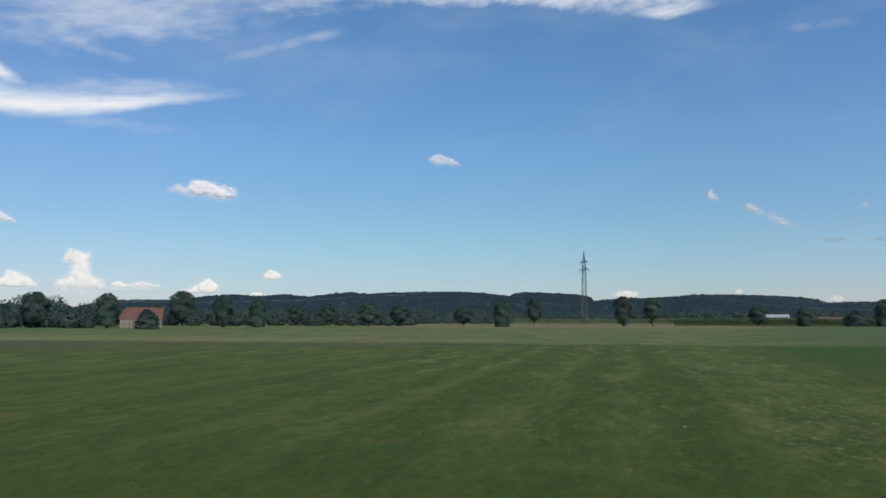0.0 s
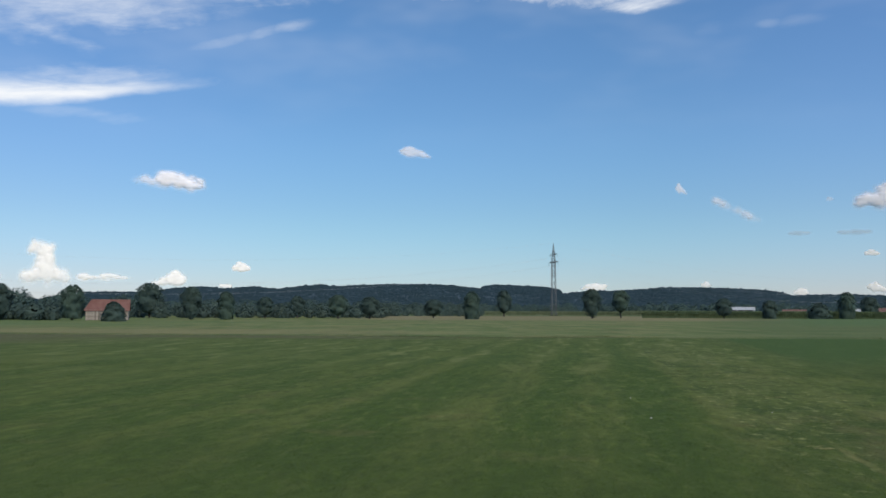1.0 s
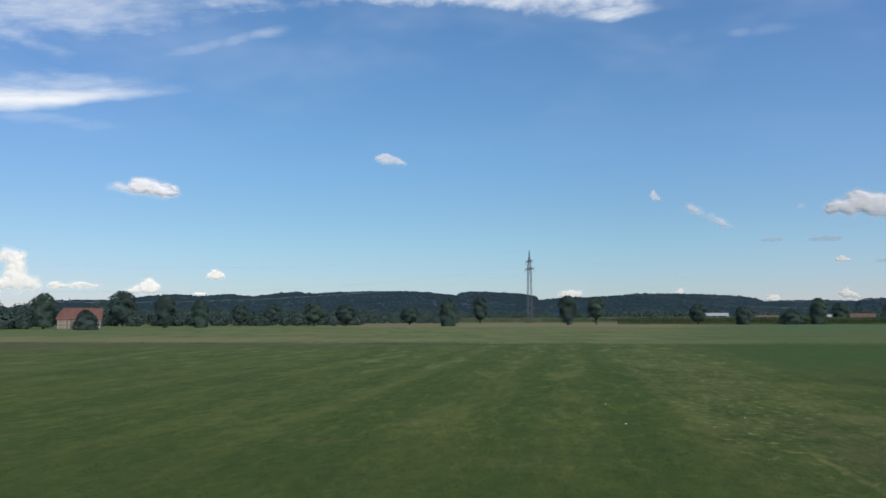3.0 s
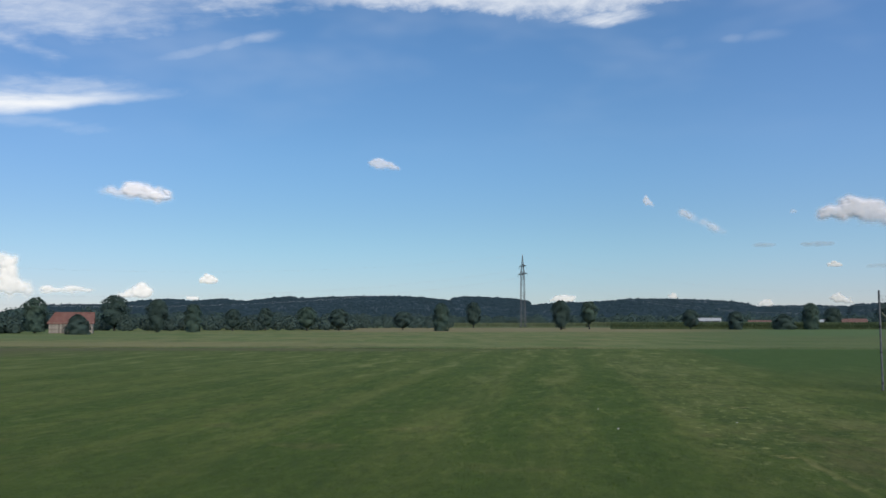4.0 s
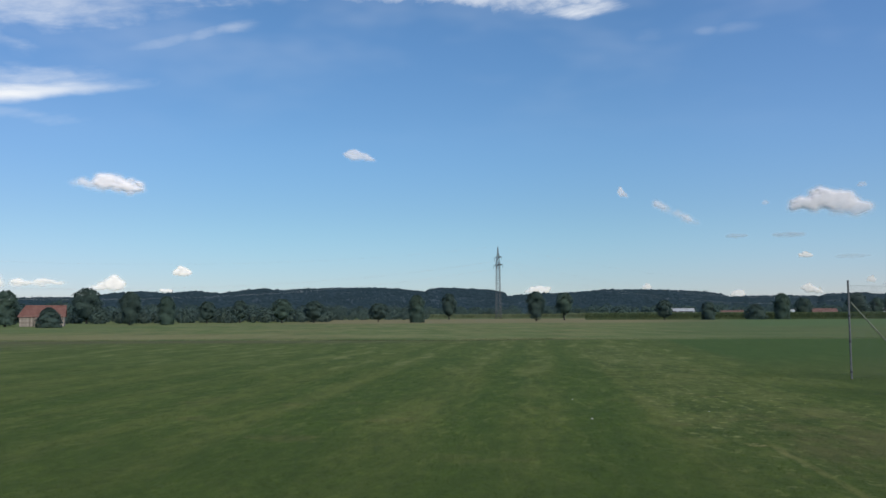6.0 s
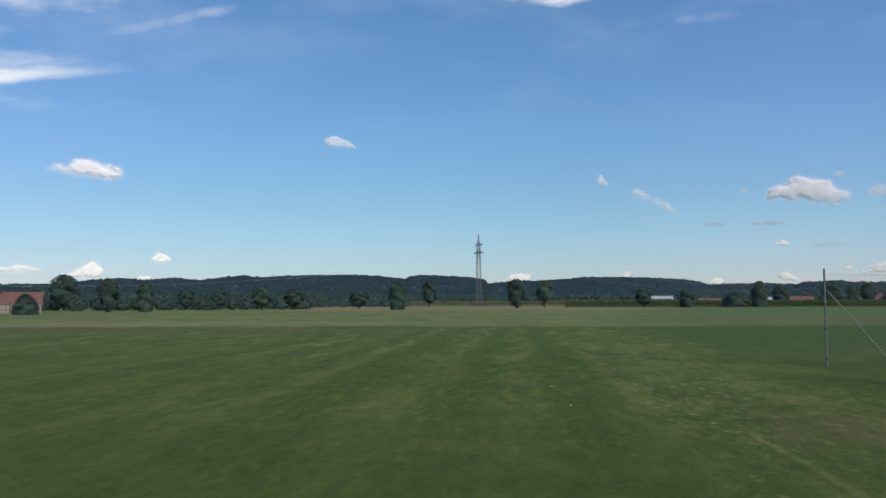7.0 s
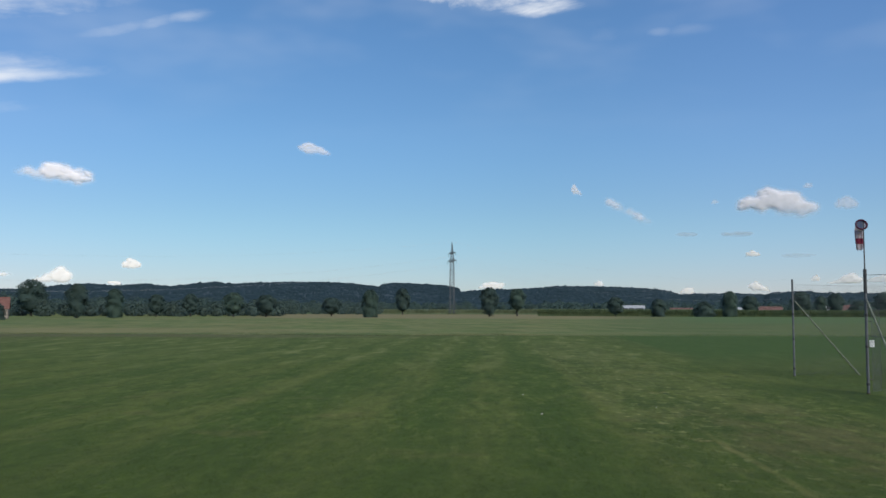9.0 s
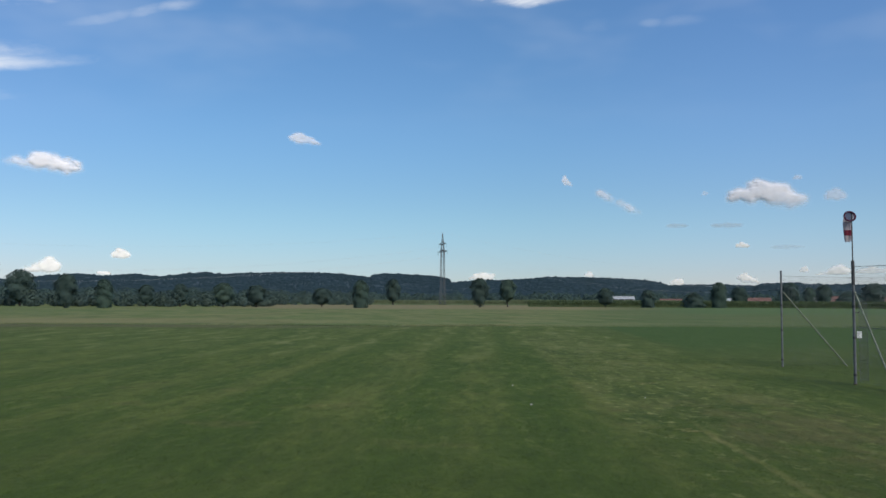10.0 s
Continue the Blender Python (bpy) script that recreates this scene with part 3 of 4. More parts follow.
def crown_points(rng, h, w, bottom, shape, n):
    """Points in the lobes of a crown; the lobes give the uneven outline."""
    lobes = []
    m = {"round": 15, "column": 14, "cone": 13, "bush": 12}[shape]
    for k in range(m):
        f = (k + rng.uniform(0.1, 0.9)) / m
        z = bottom + (h - bottom) * f
        if shape == "round":
            r = 0.5 * w * math.sin(math.pi * (0.12 + 0.74 * f)) ** 0.5
        elif shape == "column":
            r = 0.5 * w * (0.80 if f < 0.15 else 1.0) * (1 - 0.42 * max(0, f - 0.7) / 0.3)
        elif shape == "cone":
            r = 0.5 * w * (0.50 + 0.50 * min(1, f / 0.5)) * (1 - 0.35 * max(0, f - 0.7) / 0.3)
        else:
            r = 0.5 * w * math.sqrt(max(0.05, 1 - f * f * 0.9))
        g = k * 2.4 + rng.uniform(-0.5, 0.5)
        off = r * rng.uniform(0.25, 0.62)
        lobes.append((off * math.cos(g), off * math.sin(g), z, max(0.32 * w * 0.5, r * rng.uniform(0.48, 0.68)), (h - bottom) * rng.uniform(0.085, 0.15)))
    # most leaves lie on a lumpy envelope, the rest in the lobes that break its outline
    n_in = int(n * 0.30)
    share = np.array([l[3] ** 2 for l in lobes])
    pick = rng.choice(m, size=n_in, p=share / share.sum())
    L = np.array(lobes)[pick]
    d = rng.normal(size=(n_in, 3))
    d /= np.linalg.norm(d, axis=1, keepdims=True)
    d *= rng.uniform(0.72, 1.0, size=(n_in, 1))
    inner = L[:, :3] + d * np.stack([L[:, 3] * 0.9, L[:, 3] * 0.9, np.maximum(L[:, 4], L[:, 3] * 0.6)], axis=1)
    f = np.sqrt(rng.uniform(0, 1, n - n_in)) if shape == "cone" else rng.uniform(0, 1, n - n_in)
    f = np.clip(f, 0.0, 1.0)
    g = rng.uniform(0, 2 * math.pi, n - n_in)
    r = 0.5 * w * envelope(shape, f)
    ph = rng.uniform(0, 6.28, 4)
    lump = 0.98 + 0.12 * np.sin(3 * g + 9 * f + ph[0]) + 0.10 * np.sin(5 * g - 13 * f + ph[1]) + 0.08 * np.sin(2 * g + 21 * f + ph[2])
    rr = r * lump * np.where(rng.uniform(0, 1, n - n_in) < 0.12, rng.uniform(1.0, 1.24, n - n_in), rng.uniform(0.74, 1.0, n - n_in) ** 0.5)
    top = 1 + 0.04 * np.sin(4 * g + ph[3])
    outer = np.stack([rr * np.cos(g), rr * np.sin(g), bottom + (h - bottom) * f * top], axis=1)
    p = np.concatenate([inner, outer])
    keep = np.clip((p[:, 2] - bottom) / (h - bottom), 0, 1)
    far = np.hypot(p[:, 0], p[:, 1]) / (0.5 * w * envelope(shape, keep) * 1.30 + 0.05)
    p[:, :2] /= np.maximum(1.0, far)[:, None]
    p[:, 2] = np.clip(p[:, 2], bottom * 0.8, h * 1.03)
    return p, lobes


def tree(turn, r, h, w, shape, seed, bare=0.18, leaf=LEAF_OAK, name="tree", label="dark green broadleaf tree on the meadow's edge", leaves=10500, group="trees along the field"):
    rng = np.random.default_rng(seed)
    at = polar(turn, r)
    t = thing(name, (at.x, at.y, 0), label, "bush" if shape == "bush" else "tree", group, turn=rng.uniform(0, 360))
    bottom = h * bare
    w *= 0.88
    pts, lobes = crown_points(rng, h, w, bottom, shape, leaves)
    if shape != "bush":
        bm = bmesh.new()
        rad = 0.022 * h + 0.03
        bend = [Vector((0, 0, -0.1))]
        for k in range(1, 6):
            bend.append(Vector((rng.uniform(-0.03, 0.03) * h, rng.uniform(-0.03, 0.03) * h, h * 0.86 * k / 5)))
        tube(bm, [bend[0], Vector((0, 0, 0.3)), *bend[1:]], [rad * q for q in (1.6, 1.08, 0.9, 0.74, 0.57, 0.4, 0.22)], 9)
        part("trunk", bm, BARK, t)
        for lx, ly, lz, _, _ in lobes[::2]:
            z0 = max(bottom * 0.9, lz * 0.62)
            mid = Vector((lx * 0.55, ly * 0.55, (z0 + lz) * 0.5 + 0.1))
            part("limb", tube(bmesh.new(), ((0, 0, z0), mid, (lx, ly, lz)), (rad * 0.42, rad * 0.28, rad * 0.10), 5), BARK, t)
    size = (0.043 * w ** 0.5 * h ** 0.5 * 0.74 + 0.07) * 0.66
    out = (pts - np.array([0.0, 0.0, bottom + (h - bottom) * 0.42])) / np.array([w * 0.5, w * 0.5, (h - bottom) * 0.55])
    out = out / (np.linalg.norm(out, axis=1, keepdims=True) + 1e-9) + np.array([0.0, 0.0, 0.55])
    out /= np.linalg.norm(out, axis=1, keepdims=True) + 1e-9
    v, f, shade = leaf_quads(rng, pts, size, out=out, shape=0.93)
    part("crown", mesh_of("crown", v, f, leaf, normals=shade), leaf, t)
    return t


TREES = (
    (-26.9, 196, 4.2, 4.2, "bush", 0.0), (-25.2, 172, 6.3, 5.3, "round", 0.10), (-21.15, 170, 6.2, 4.2, "column", 0.06),
    (-16.7, 228, 8.4, 7.0, "round", 0.14), (-14.2, 181, 6.4, 4.4, "cone", 0.03), (-12.05, 180, 5.5, 3.3, "column", 0.03),
    (-9.6, 215, 5.05, 4.0, "round", 0.16), (-7.55, 222, 5.4, 3.9, "round", 0.18), (-4.9, 210, 5.5, 5.0, "round", 0.16),
    (-2.85, 211, 5.1, 4.8, "round", 0.17), (1.35, 234, 4.8, 5.3, "round", 0.14), (3.87, 201, 6.2, 3.9, "column", 0.0),
    (6.0, 330, 9.6, 5.8, "round", 0.14), (11.72, 236, 7.7, 5.4, "cone", 0.05), (13.55, 264, 8.1, 5.4, "round", 0.24),
    (19.9, 262, 5.6, 5.0, "round", 0.12), (22.6, 262, 5.0, 4.3, "column", 0.0), (26.93, 272, 7.4, 4.8, "column", 0.0),
    (28.15, 430, 8.6, 8.0, "round", 0.06), (31.08, 440, 10.6, 9.6, "round", 0.08), (32.19, 520, 9.8, 7.4, "round", 0.08),
    (33.0, 420, 9.4, 7.4, "round", 0.10), (35.7, 360, 8.8, 9.0, "round", 0.06),
)
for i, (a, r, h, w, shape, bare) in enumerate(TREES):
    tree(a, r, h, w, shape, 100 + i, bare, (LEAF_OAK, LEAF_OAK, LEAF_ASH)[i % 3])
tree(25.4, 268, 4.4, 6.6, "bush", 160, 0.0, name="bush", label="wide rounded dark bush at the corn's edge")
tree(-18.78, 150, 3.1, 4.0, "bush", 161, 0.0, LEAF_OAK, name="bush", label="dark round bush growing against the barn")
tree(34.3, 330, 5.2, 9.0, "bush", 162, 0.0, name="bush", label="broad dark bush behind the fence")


def thicket(name, label, patches, leaf, seed, size, count):
    """A joined mass of bushes: each patch is turn from, turn to, range, height."""
    rng = np.random.default_rng(seed)
    allp, allout = [], []
    for a0, a1, r, h in patches:
        n = max(3, int((a1 - a0) * math.pi / 180 * r / (h * 0.20)))
        for k in range(n):
            a, rr, hh = rng.uniform(a0, a1), r * rng.uniform(0.94, 1.10), h * rng.uniform(0.55, 1.08)
            c = polar(a, rr)
            d = rng.normal(size=(count, 3))
            d /= np.linalg.norm(d, axis=1, keepdims=True)
            d *= rng.uniform(0.78, 1.06, size=(count, 1))
            p = d * np.array([hh * rng.uniform(0.4, 0.75), hh * 0.5, hh * 0.52]) + np.array([c.x, c.y, hh * 0.48])
            p[:, 2] = np.abs(p[:, 2])
            allp.append(p)
            allout.append(d + np.array([0.0, 0.0, 0.65]))
    out = np.concatenate(allout)
    out /= np.linalg.norm(out, axis=1, keepdims=True)
    v, f, shade = leaf_quads(rng, np.concatenate(allp), size, out=out, shape=0.92)
    return tagged(new(name, mesh_of(name, v, f, leaf, normals=shade)), label, "hedge", kind="stuff")


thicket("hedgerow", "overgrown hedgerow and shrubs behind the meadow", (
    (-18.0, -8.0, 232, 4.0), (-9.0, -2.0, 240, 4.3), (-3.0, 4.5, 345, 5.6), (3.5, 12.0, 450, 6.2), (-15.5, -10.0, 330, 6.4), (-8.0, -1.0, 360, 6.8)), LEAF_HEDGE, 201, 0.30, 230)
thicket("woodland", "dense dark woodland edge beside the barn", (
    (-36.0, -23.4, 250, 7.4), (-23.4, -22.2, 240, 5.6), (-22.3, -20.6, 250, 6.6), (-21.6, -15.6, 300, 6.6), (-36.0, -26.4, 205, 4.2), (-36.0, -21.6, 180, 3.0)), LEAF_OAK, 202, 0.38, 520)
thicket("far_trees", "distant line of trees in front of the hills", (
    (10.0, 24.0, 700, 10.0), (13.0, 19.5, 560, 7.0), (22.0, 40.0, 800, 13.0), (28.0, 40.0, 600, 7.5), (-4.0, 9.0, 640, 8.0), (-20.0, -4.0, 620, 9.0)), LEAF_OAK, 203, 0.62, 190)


def crop_rows(name, a_from, a_to, near, drift, high, count, seed, label, category, leaf):
    """The front rows of a tall crop: many arching leaves on stalks."""
    rng = np.random.default_rng(seed)
    vs, fs, b = [], [], 0
    for row in range(5):
        for k in range(count):
            a = a_from + (a_to - a_from) * (k + rng.uniform(0, 1)) / count
            r = near + row * 0.8 + (a - a_from) * drift
            c = polar(a, r)
            h = high * rng.uniform(0.88, 1.08)
            g = rng.uniform(0, math.pi)
            for q in range(3):
                gg = g + q * 2.1
                dx, dy = math.cos(gg), math.sin(gg)
                z = h * (0.25 + 0.25 * q)
                w = 0.06
                vs += [(c.x - dy * w, c.y + dx * w, z * 0.5), (c.x + dy * w, c.y - dx * w, z * 0.5),
                       (c.x + dx * 0.22 + dy * w, c.y + dy * 0.22 - dx * w, z + 0.45), (c.x + dx * 0.22 - dy * w, c.y + dy * 0.22 + dx * w, z + 0.45),
                       (c.x + dx * 0.5, c.y + dy * 0.5, z + 0.18)]
                fs += [[b, b + 1, b + 2, b + 3], [b + 3, b + 2, b + 4]]
                b += 5
            vs += [(c.x - 0.05, c.y, 0), (c.x + 0.05, c.y, 0), (c.x, c.y, h)]
            fs += [[b, b + 1, b + 2]]
            b += 3
    return tagged(new(name, mesh_of(name, vs, fs, leaf)), label, category, kind="stuff")


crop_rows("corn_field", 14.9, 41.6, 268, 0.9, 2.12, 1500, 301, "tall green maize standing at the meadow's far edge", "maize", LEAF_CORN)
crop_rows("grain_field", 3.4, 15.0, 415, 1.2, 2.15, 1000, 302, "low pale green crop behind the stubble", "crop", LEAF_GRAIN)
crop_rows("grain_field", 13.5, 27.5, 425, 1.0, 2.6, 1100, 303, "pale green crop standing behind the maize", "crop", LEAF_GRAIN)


# ---- barn, sheds and village ----
def gable_house(name, at, turn, size, eaves, ridge, wall_mat, roof_mat, label, category, over=0.4, openings=(), group="", hip=0.0):
    """Four walls under a pitched roof whose ridge runs along x, hipped at its low-x end if asked; each opening is x, z, width, height on the front."""
    lx, ly = size
    t = thing(name, (at.x, at.y, 0), label, category, group, turn=turn)
    th = 0.18
    for s in (-1, 1):
        bm = bmesh.new()
        box(bm, (-lx / 2, s * ly / 2 - th / 2, -0.1), (lx / 2, s * ly / 2 + th / 2, eaves))
        part("wall", bm, wall_mat, t)
    for s in (-1, 1):
        bm = bmesh.new()
        prof = [(-ly / 2 + th / 2, -0.1), (ly / 2 - th / 2, -0.1), (ly / 2 - th / 2, eaves), (0, eaves + 0.02 if hip and s < 0 else ridge - 0.05), (-ly / 2 + th / 2, eaves)]
        x0 = s * (lx / 2 - th)
        a = [bm.verts.new((x0, y, z)) for y, z in prof]
        b = [bm.verts.new((s * (lx / 2 - 0.003), y, z)) for y, z in prof]
        bm.faces.new(a)
        bm.faces.new(b[::-1])
        for k in range(5):
            bm.faces.new((a[k], b[k], b[(k + 1) % 5], a[(k + 1) % 5]))
        bmesh.ops.recalc_face_normals(bm, faces=bm.faces)
        part("gable_wall", bm, wall_mat, t)
    roof = None
    for s in (-1, 1):
        bm = bmesh.new()
        run = ly / 2 + over
        drop = (ridge - eaves) * run / (ly / 2)
        n = 14
        prof = [(s * run * k / n, ridge + 0.06 - drop * k / n + lift) for k in range(n + 1) for lift in ((0.05, 0.0) if 0 < k < n else (0.0,))]
        prof += [(s * run, ridge - drop - 0.07), (0.0, ridge - 0.07)]
        ends = [[bm.verts.new((x + inset * (1 - abs(y) / run), y, z)) for y, z in prof] for x, inset in ((-lx / 2 - over, hip), (lx / 2 + over, 0.0))]
        for k in range(len(prof)):
            j = (k + 1) % len(prof)
            bm.faces.new((ends[0][k], ends[1][k], ends[1][j], ends[0][j]))
        bm.faces.new(ends[0])
        bm.faces.new(ends[1][::-1])
        bmesh.ops.recalc_face_normals(bm, faces=bm.faces)
        part("roof_slope", bm, roof_mat, t)
    if hip:
        bm = bmesh.new()
        low = ridge - (ridge - eaves) * (ly / 2 + over) / (ly / 2)
        x0 = -lx / 2 - over
        shell = [[bm.verts.new((x0 - d, -ly / 2 - over, low + 0.05)), bm.verts.new((x0 - d, ly / 2 + over, low + 0.05)), bm.verts.new((x0 + hip - d, 0, ridge + 0.06))] for d in (0.07, 0.004)]
        bm.faces.new(shell[0])
        bm.faces.new(shell[1][::-1])
        for k in range(3):
            bm.faces.new((shell[0][k], shell[1][k], shell[1][(k + 1) % 3], shell[0][(k + 1) % 3]))
        bmesh.ops.recalc_face_normals(bm, faces=bm.faces)
        part("roof_hip", bm, roof_mat, t)
    bm = bmesh.new()
    bar(bm, (-lx / 2 - over + hip, 0, ridge + 0.07), (lx / 2 + over, 0, ridge + 0.07), 0.11)
    part("ridge_tiles", bm, roof_mat, t)
    for x, z, w, h in openings:
        bm = bmesh.new()
        box(bm, (x - w / 2, -ly / 2 - 0.12, z), (x + w / 2, -ly / 2 - 0.093, z + h))
        part("window" if z > 0.5 else "door", bm, GLASS_DARK if z > 0.5 else DARKWOOD, t)
    return t


barn = gable_house("barn", polar(-19.12, 171), 16.0, (7.2, 5.2), 1.9, 3.62, BOARDS, TILE_RED, "weathered pale board barn with a red tiled roof", "barn", 0.25, ((0.1, 0.0, 0.9, 1.7),), hip=1.0)
rng = np.random.default_rng(41)
board = bmesh.new()
box(board, (-0.14, -0.012, 0.0), (0.14, 0.012, 1.9), 0.004)
shared = bpy.data.meshes.new("board")
board.to_mesh(shared)
board.free()
shared.materials.append(BOARDS)
for k in range(24):
    x = -3.45 + k * 0.30
    if abs(x - 0.1) > 0.55:
        b = part("board", shared, BOARDS, barn)
        b.matrix_basis = pose(x, -2.706, rng.uniform(-0.02, 0.04), 0, 0, rng.uniform(-1, 1))

gable_house("hall", polar(20.68, 560), -17.0, (20.0, 9.0), 3.5, 5.0, WHITE, WHITE, "long low farm hall with a white metal roof", "farm building", 0.3,
            ((-5.6, 1.0, 2.6, 2.3), (-1.9, 1.0, 3.0, 2.4), (1.9, 1.0, 3.2, 2.4), (6.6, 1.0, 5.0, 2.4)))
HOUSES = ((29.3, 480, 10.8, 8.0, 2.3, 4.0, -22), (32.6, 540, 6.5, 6.0, 2.6, 4.6, -30), (33.95, 470, 13.5, 9.0, 2.4, 4.7, -40), (36.2, 480, 13.0, 9.0, 2.5, 5.2, -30), (24.0, 660, 15.0, 9.0, 2.3, 3.9, -18), (27.6, 560, 3.6, 4.0, 2.6, 3.9, -20))
for k, (a, r, lx, ly, ev, rd, tn) in enumerate(HOUSES):
    gable_house("house", polar(a, r), tn, (lx, ly), ev, rd, RENDERED, WHITE if k in (1, 5) else TILE_OLD, "pale village house with a grey-white roof" if k in (1, 5) else "pale village house with a red tiled roof", "house", 0.5,
                ((-lx * 0.25, 1.0, 1.1, 1.2), (lx * 0.05, 1.0, 1.1, 1.2), (lx * 0.3, 1.0, 1.1, 1.2)), "village houses")


# ---- pylon and its cables ----
PYL, PH = polar(9.25, 390), 32.4
ARM_TURN = -81.0          # the crossarms' direction
ARMS = ((23.8, 6.3), (27.3, 5.0))


def lattice_pylon():
    t = thing("power_pylon", (PYL.x, PYL.y, 0), "grey steel lattice pylon with two short crossarms", "pylon", turn=ARM_TURN)

    def half(z):
        return 1.06 - 0.36 * min(z, 24.7) / 24.7 if z < 24.7 else max(0.06, 0.70 * (PH - z) / (PH - 24.7))

    levels = [0, 3.2, 6.2, 9.0, 11.7, 14.2, 16.6, 18.9, 20.9, 22.4, 23.8, 25.6, 27.3, 29.4, PH - 0.3]
    for sx, sy in ((1, 1), (-1, 1), (-1, -1), (1, -1)):
        bm = bmesh.new()
        for a, b in zip(levels, levels[1:]):
            bar(bm, (sx * half(a), sy * half(a), a), (sx * half(b), sy * half(b), b), 0.11 if a < 24 else 0.085, None, 4)
        part("leg", bm, PYLON_STEEL, t)
    for ax, ay, bx, by in ((1, 1, -1, 1), (-1, 1, -1, -1), (-1, -1, 1, -1), (1, -1, 1, 1)):
        bm = bmesh.new()
        for k, (a, b) in enumerate(zip(levels, levels[1:])):
            ha, hb = half(a), half(b)
            bar(bm, (ax * ha, ay * ha, a), (bx * hb, by * hb, b), 0.038, None, 4)
            bar(bm, (bx * ha, by * ha, a), (ax * hb, ay * hb, b), 0.038, None, 4)
            if k % 2 == 0:
                bar(bm, (ax * hb, ay * hb, b), (bx * hb, by * hb, b), 0.05, None, 4)
        part("bracing", bm, PYLON_STEEL, t)
    for z, l in ARMS:
        for s in (-1, 1):
            bm = bmesh.new()
            h = half(z)
            for q in (-1, 1):
                bar(bm, (s * h, q * h, z), (s * l, 0, z + 0.15), 0.16, 0.10, 4)
                bar(bm, (s * h, q * h, z + 0.7), (s * l, 0, z + 0.2), 0.07, 0.05, 4)
                for f in (0.3, 0.6):
                    bar(bm, (s * (h + (l - h) * f), q * h * (1 - f), z), (s * (h + (l - h) * f), q * h * (1 - f), z + 0.7 - 0.5 * f), 0.04, None, 4)
            part("crossarm", bm, PYLON_STEEL, t)
            bm = bmesh.new()
            for k in range(7):
                bar(bm, (s * l, 0, z + 0.05 - k * 0.19), (s * l, 0, z - 0.08 - k * 0.19), 0.10, 0.05, 6)
            part("insulator", bm, PLASTIC, t)
    bm = bmesh.new()
    bar(bm, (0, 0, PH - 1.4), (0, 0, PH + 0.3), 0.14, 0.05, 6)
    part("earth_wire_peak", bm, PYLON_STEEL, t)
    for sx, sy in ((1, 1), (-1, 1), (-1, -1), (1, -1)):
        bm = bmesh.new()
        box(bm, (sx * 1.06 - 0.4, sy * 1.06 - 0.4, -0.3), (sx * 1.06 + 0.4, sy * 1.06 + 0.4, 0.25), 0.05)
        part("footing", bm, EARTH, t)


lattice_pylon()
line_dir = Vector((-0.884, -0.467, 0.0))
arm_dir = Vector((math.cos(radians(ARM_TURN)), math.sin(radians(ARM_TURN)), 0.0))
for z, l in (*ARMS, (PH + 0.2, 0.0)):
    for s in ((-1, 1) if l else (0,)):
        for way, span in ((line_dir, 375.0), (-line_dir, 375.0)):
            bm = bmesh.new()
            pts = []
            for k in range(33):
                f = k / 32
                top = z - (1.35 if l else 0.0)
                pts.append(PYL + arm_dir * (s * l) + way * (span * f) + Vector((0, 0, top - 4 * (15.0 if l else 13.0) * f * (1 - f))))
            tube(bm, pts, [0.011] * 33, 4)
            ob = part("power_cable", bm, CABLE, None)
            tagged(ob, "thin sagging aluminium power cable strung from the pylon", "cable", "overhead cables")


# ---- fence and windsock ----
def post(name, x, y, h, r, parent):
    bm = bmesh.new()
    bar(bm, (x, y, -0.2), (x, y, h), r, None, 14)
    p = part(name, bm, STEEL, parent)
    bm = bmesh.new()
    bar(bm, (x, y, h), (x, y, h + 0.02), r * 1.12, r * 0.8, 14)
    part("cap", bm, PLASTIC, p, "dark plastic post cap")
    for z in (0.18, 0.95, 1.6):
        bm = bmesh.new()
        bar(bm, (x, y, z), (x, y, z + 0.05), r * 1.25, None, 14)
        part("clamp", bm, PLASTIC, p, "dark wire clamp")
    bm = bmesh.new()
    bar(bm, (x, y, -0.05), (x, y, 0.025), r * 2.2, r * 1.3, 14)
    part("base", bm, EARTH, p, "earth heaped round the post")
    return p


def chain_link(a, b, z0, z1, cell, r, parent, label="woven wire mesh"):
    """Zigzag wires hooked into one another, between two posts."""
    a, b = Vector(a), Vector(b)
    d = (b - a)
    length = d.length
    d.normalize()
    side = Vector((-d.y, d.x, 0))
    vs, fs, base = [], [], 0
    shake = random.Random(31)
    n, m = int(length / cell), int((z1 - z0) / (cell * 0.5))
    for i in range(n):
        for j in range(m + 1):
            s = i * cell + (cell * 1.04 if j % 2 else -0.04 * cell)
            c = a + d * s + Vector((0, 0, z0 + (j + (shake.uniform(-0.42, 0.42) if 0 < j < m else 0.0)) * cell * 0.5)) + side * (0.003 if j % 2 else -0.003)
            vs += [c - d * r, c + d * r * 0.5 + side * r, c + d * r * 0.5 - side * r]
            if j:
                k = base + j * 3
                for q in range(3):
                    fs.append([k - 3 + q, k - 3 + (q + 1) % 3, k + (q + 1) % 3, k + q])
        base += (m + 1) * 3
    return part("wire_mesh", mesh_of("wire_mesh", vs, fs, WIRE), WIRE, parent, label)


def wire(a, b, r, parent, sag=0.0):
    bm = bmesh.new()
    a, b = Vector(a), Vector(b)
    pts = [a.lerp(b, k / 12) - Vector((0, 0, sag * 4 * (k / 12) * (1 - k / 12))) for k in range(13)]
    tube(bm, pts, [r] * 13, 5)
    return part("tension_wire", bm, STEEL, parent)


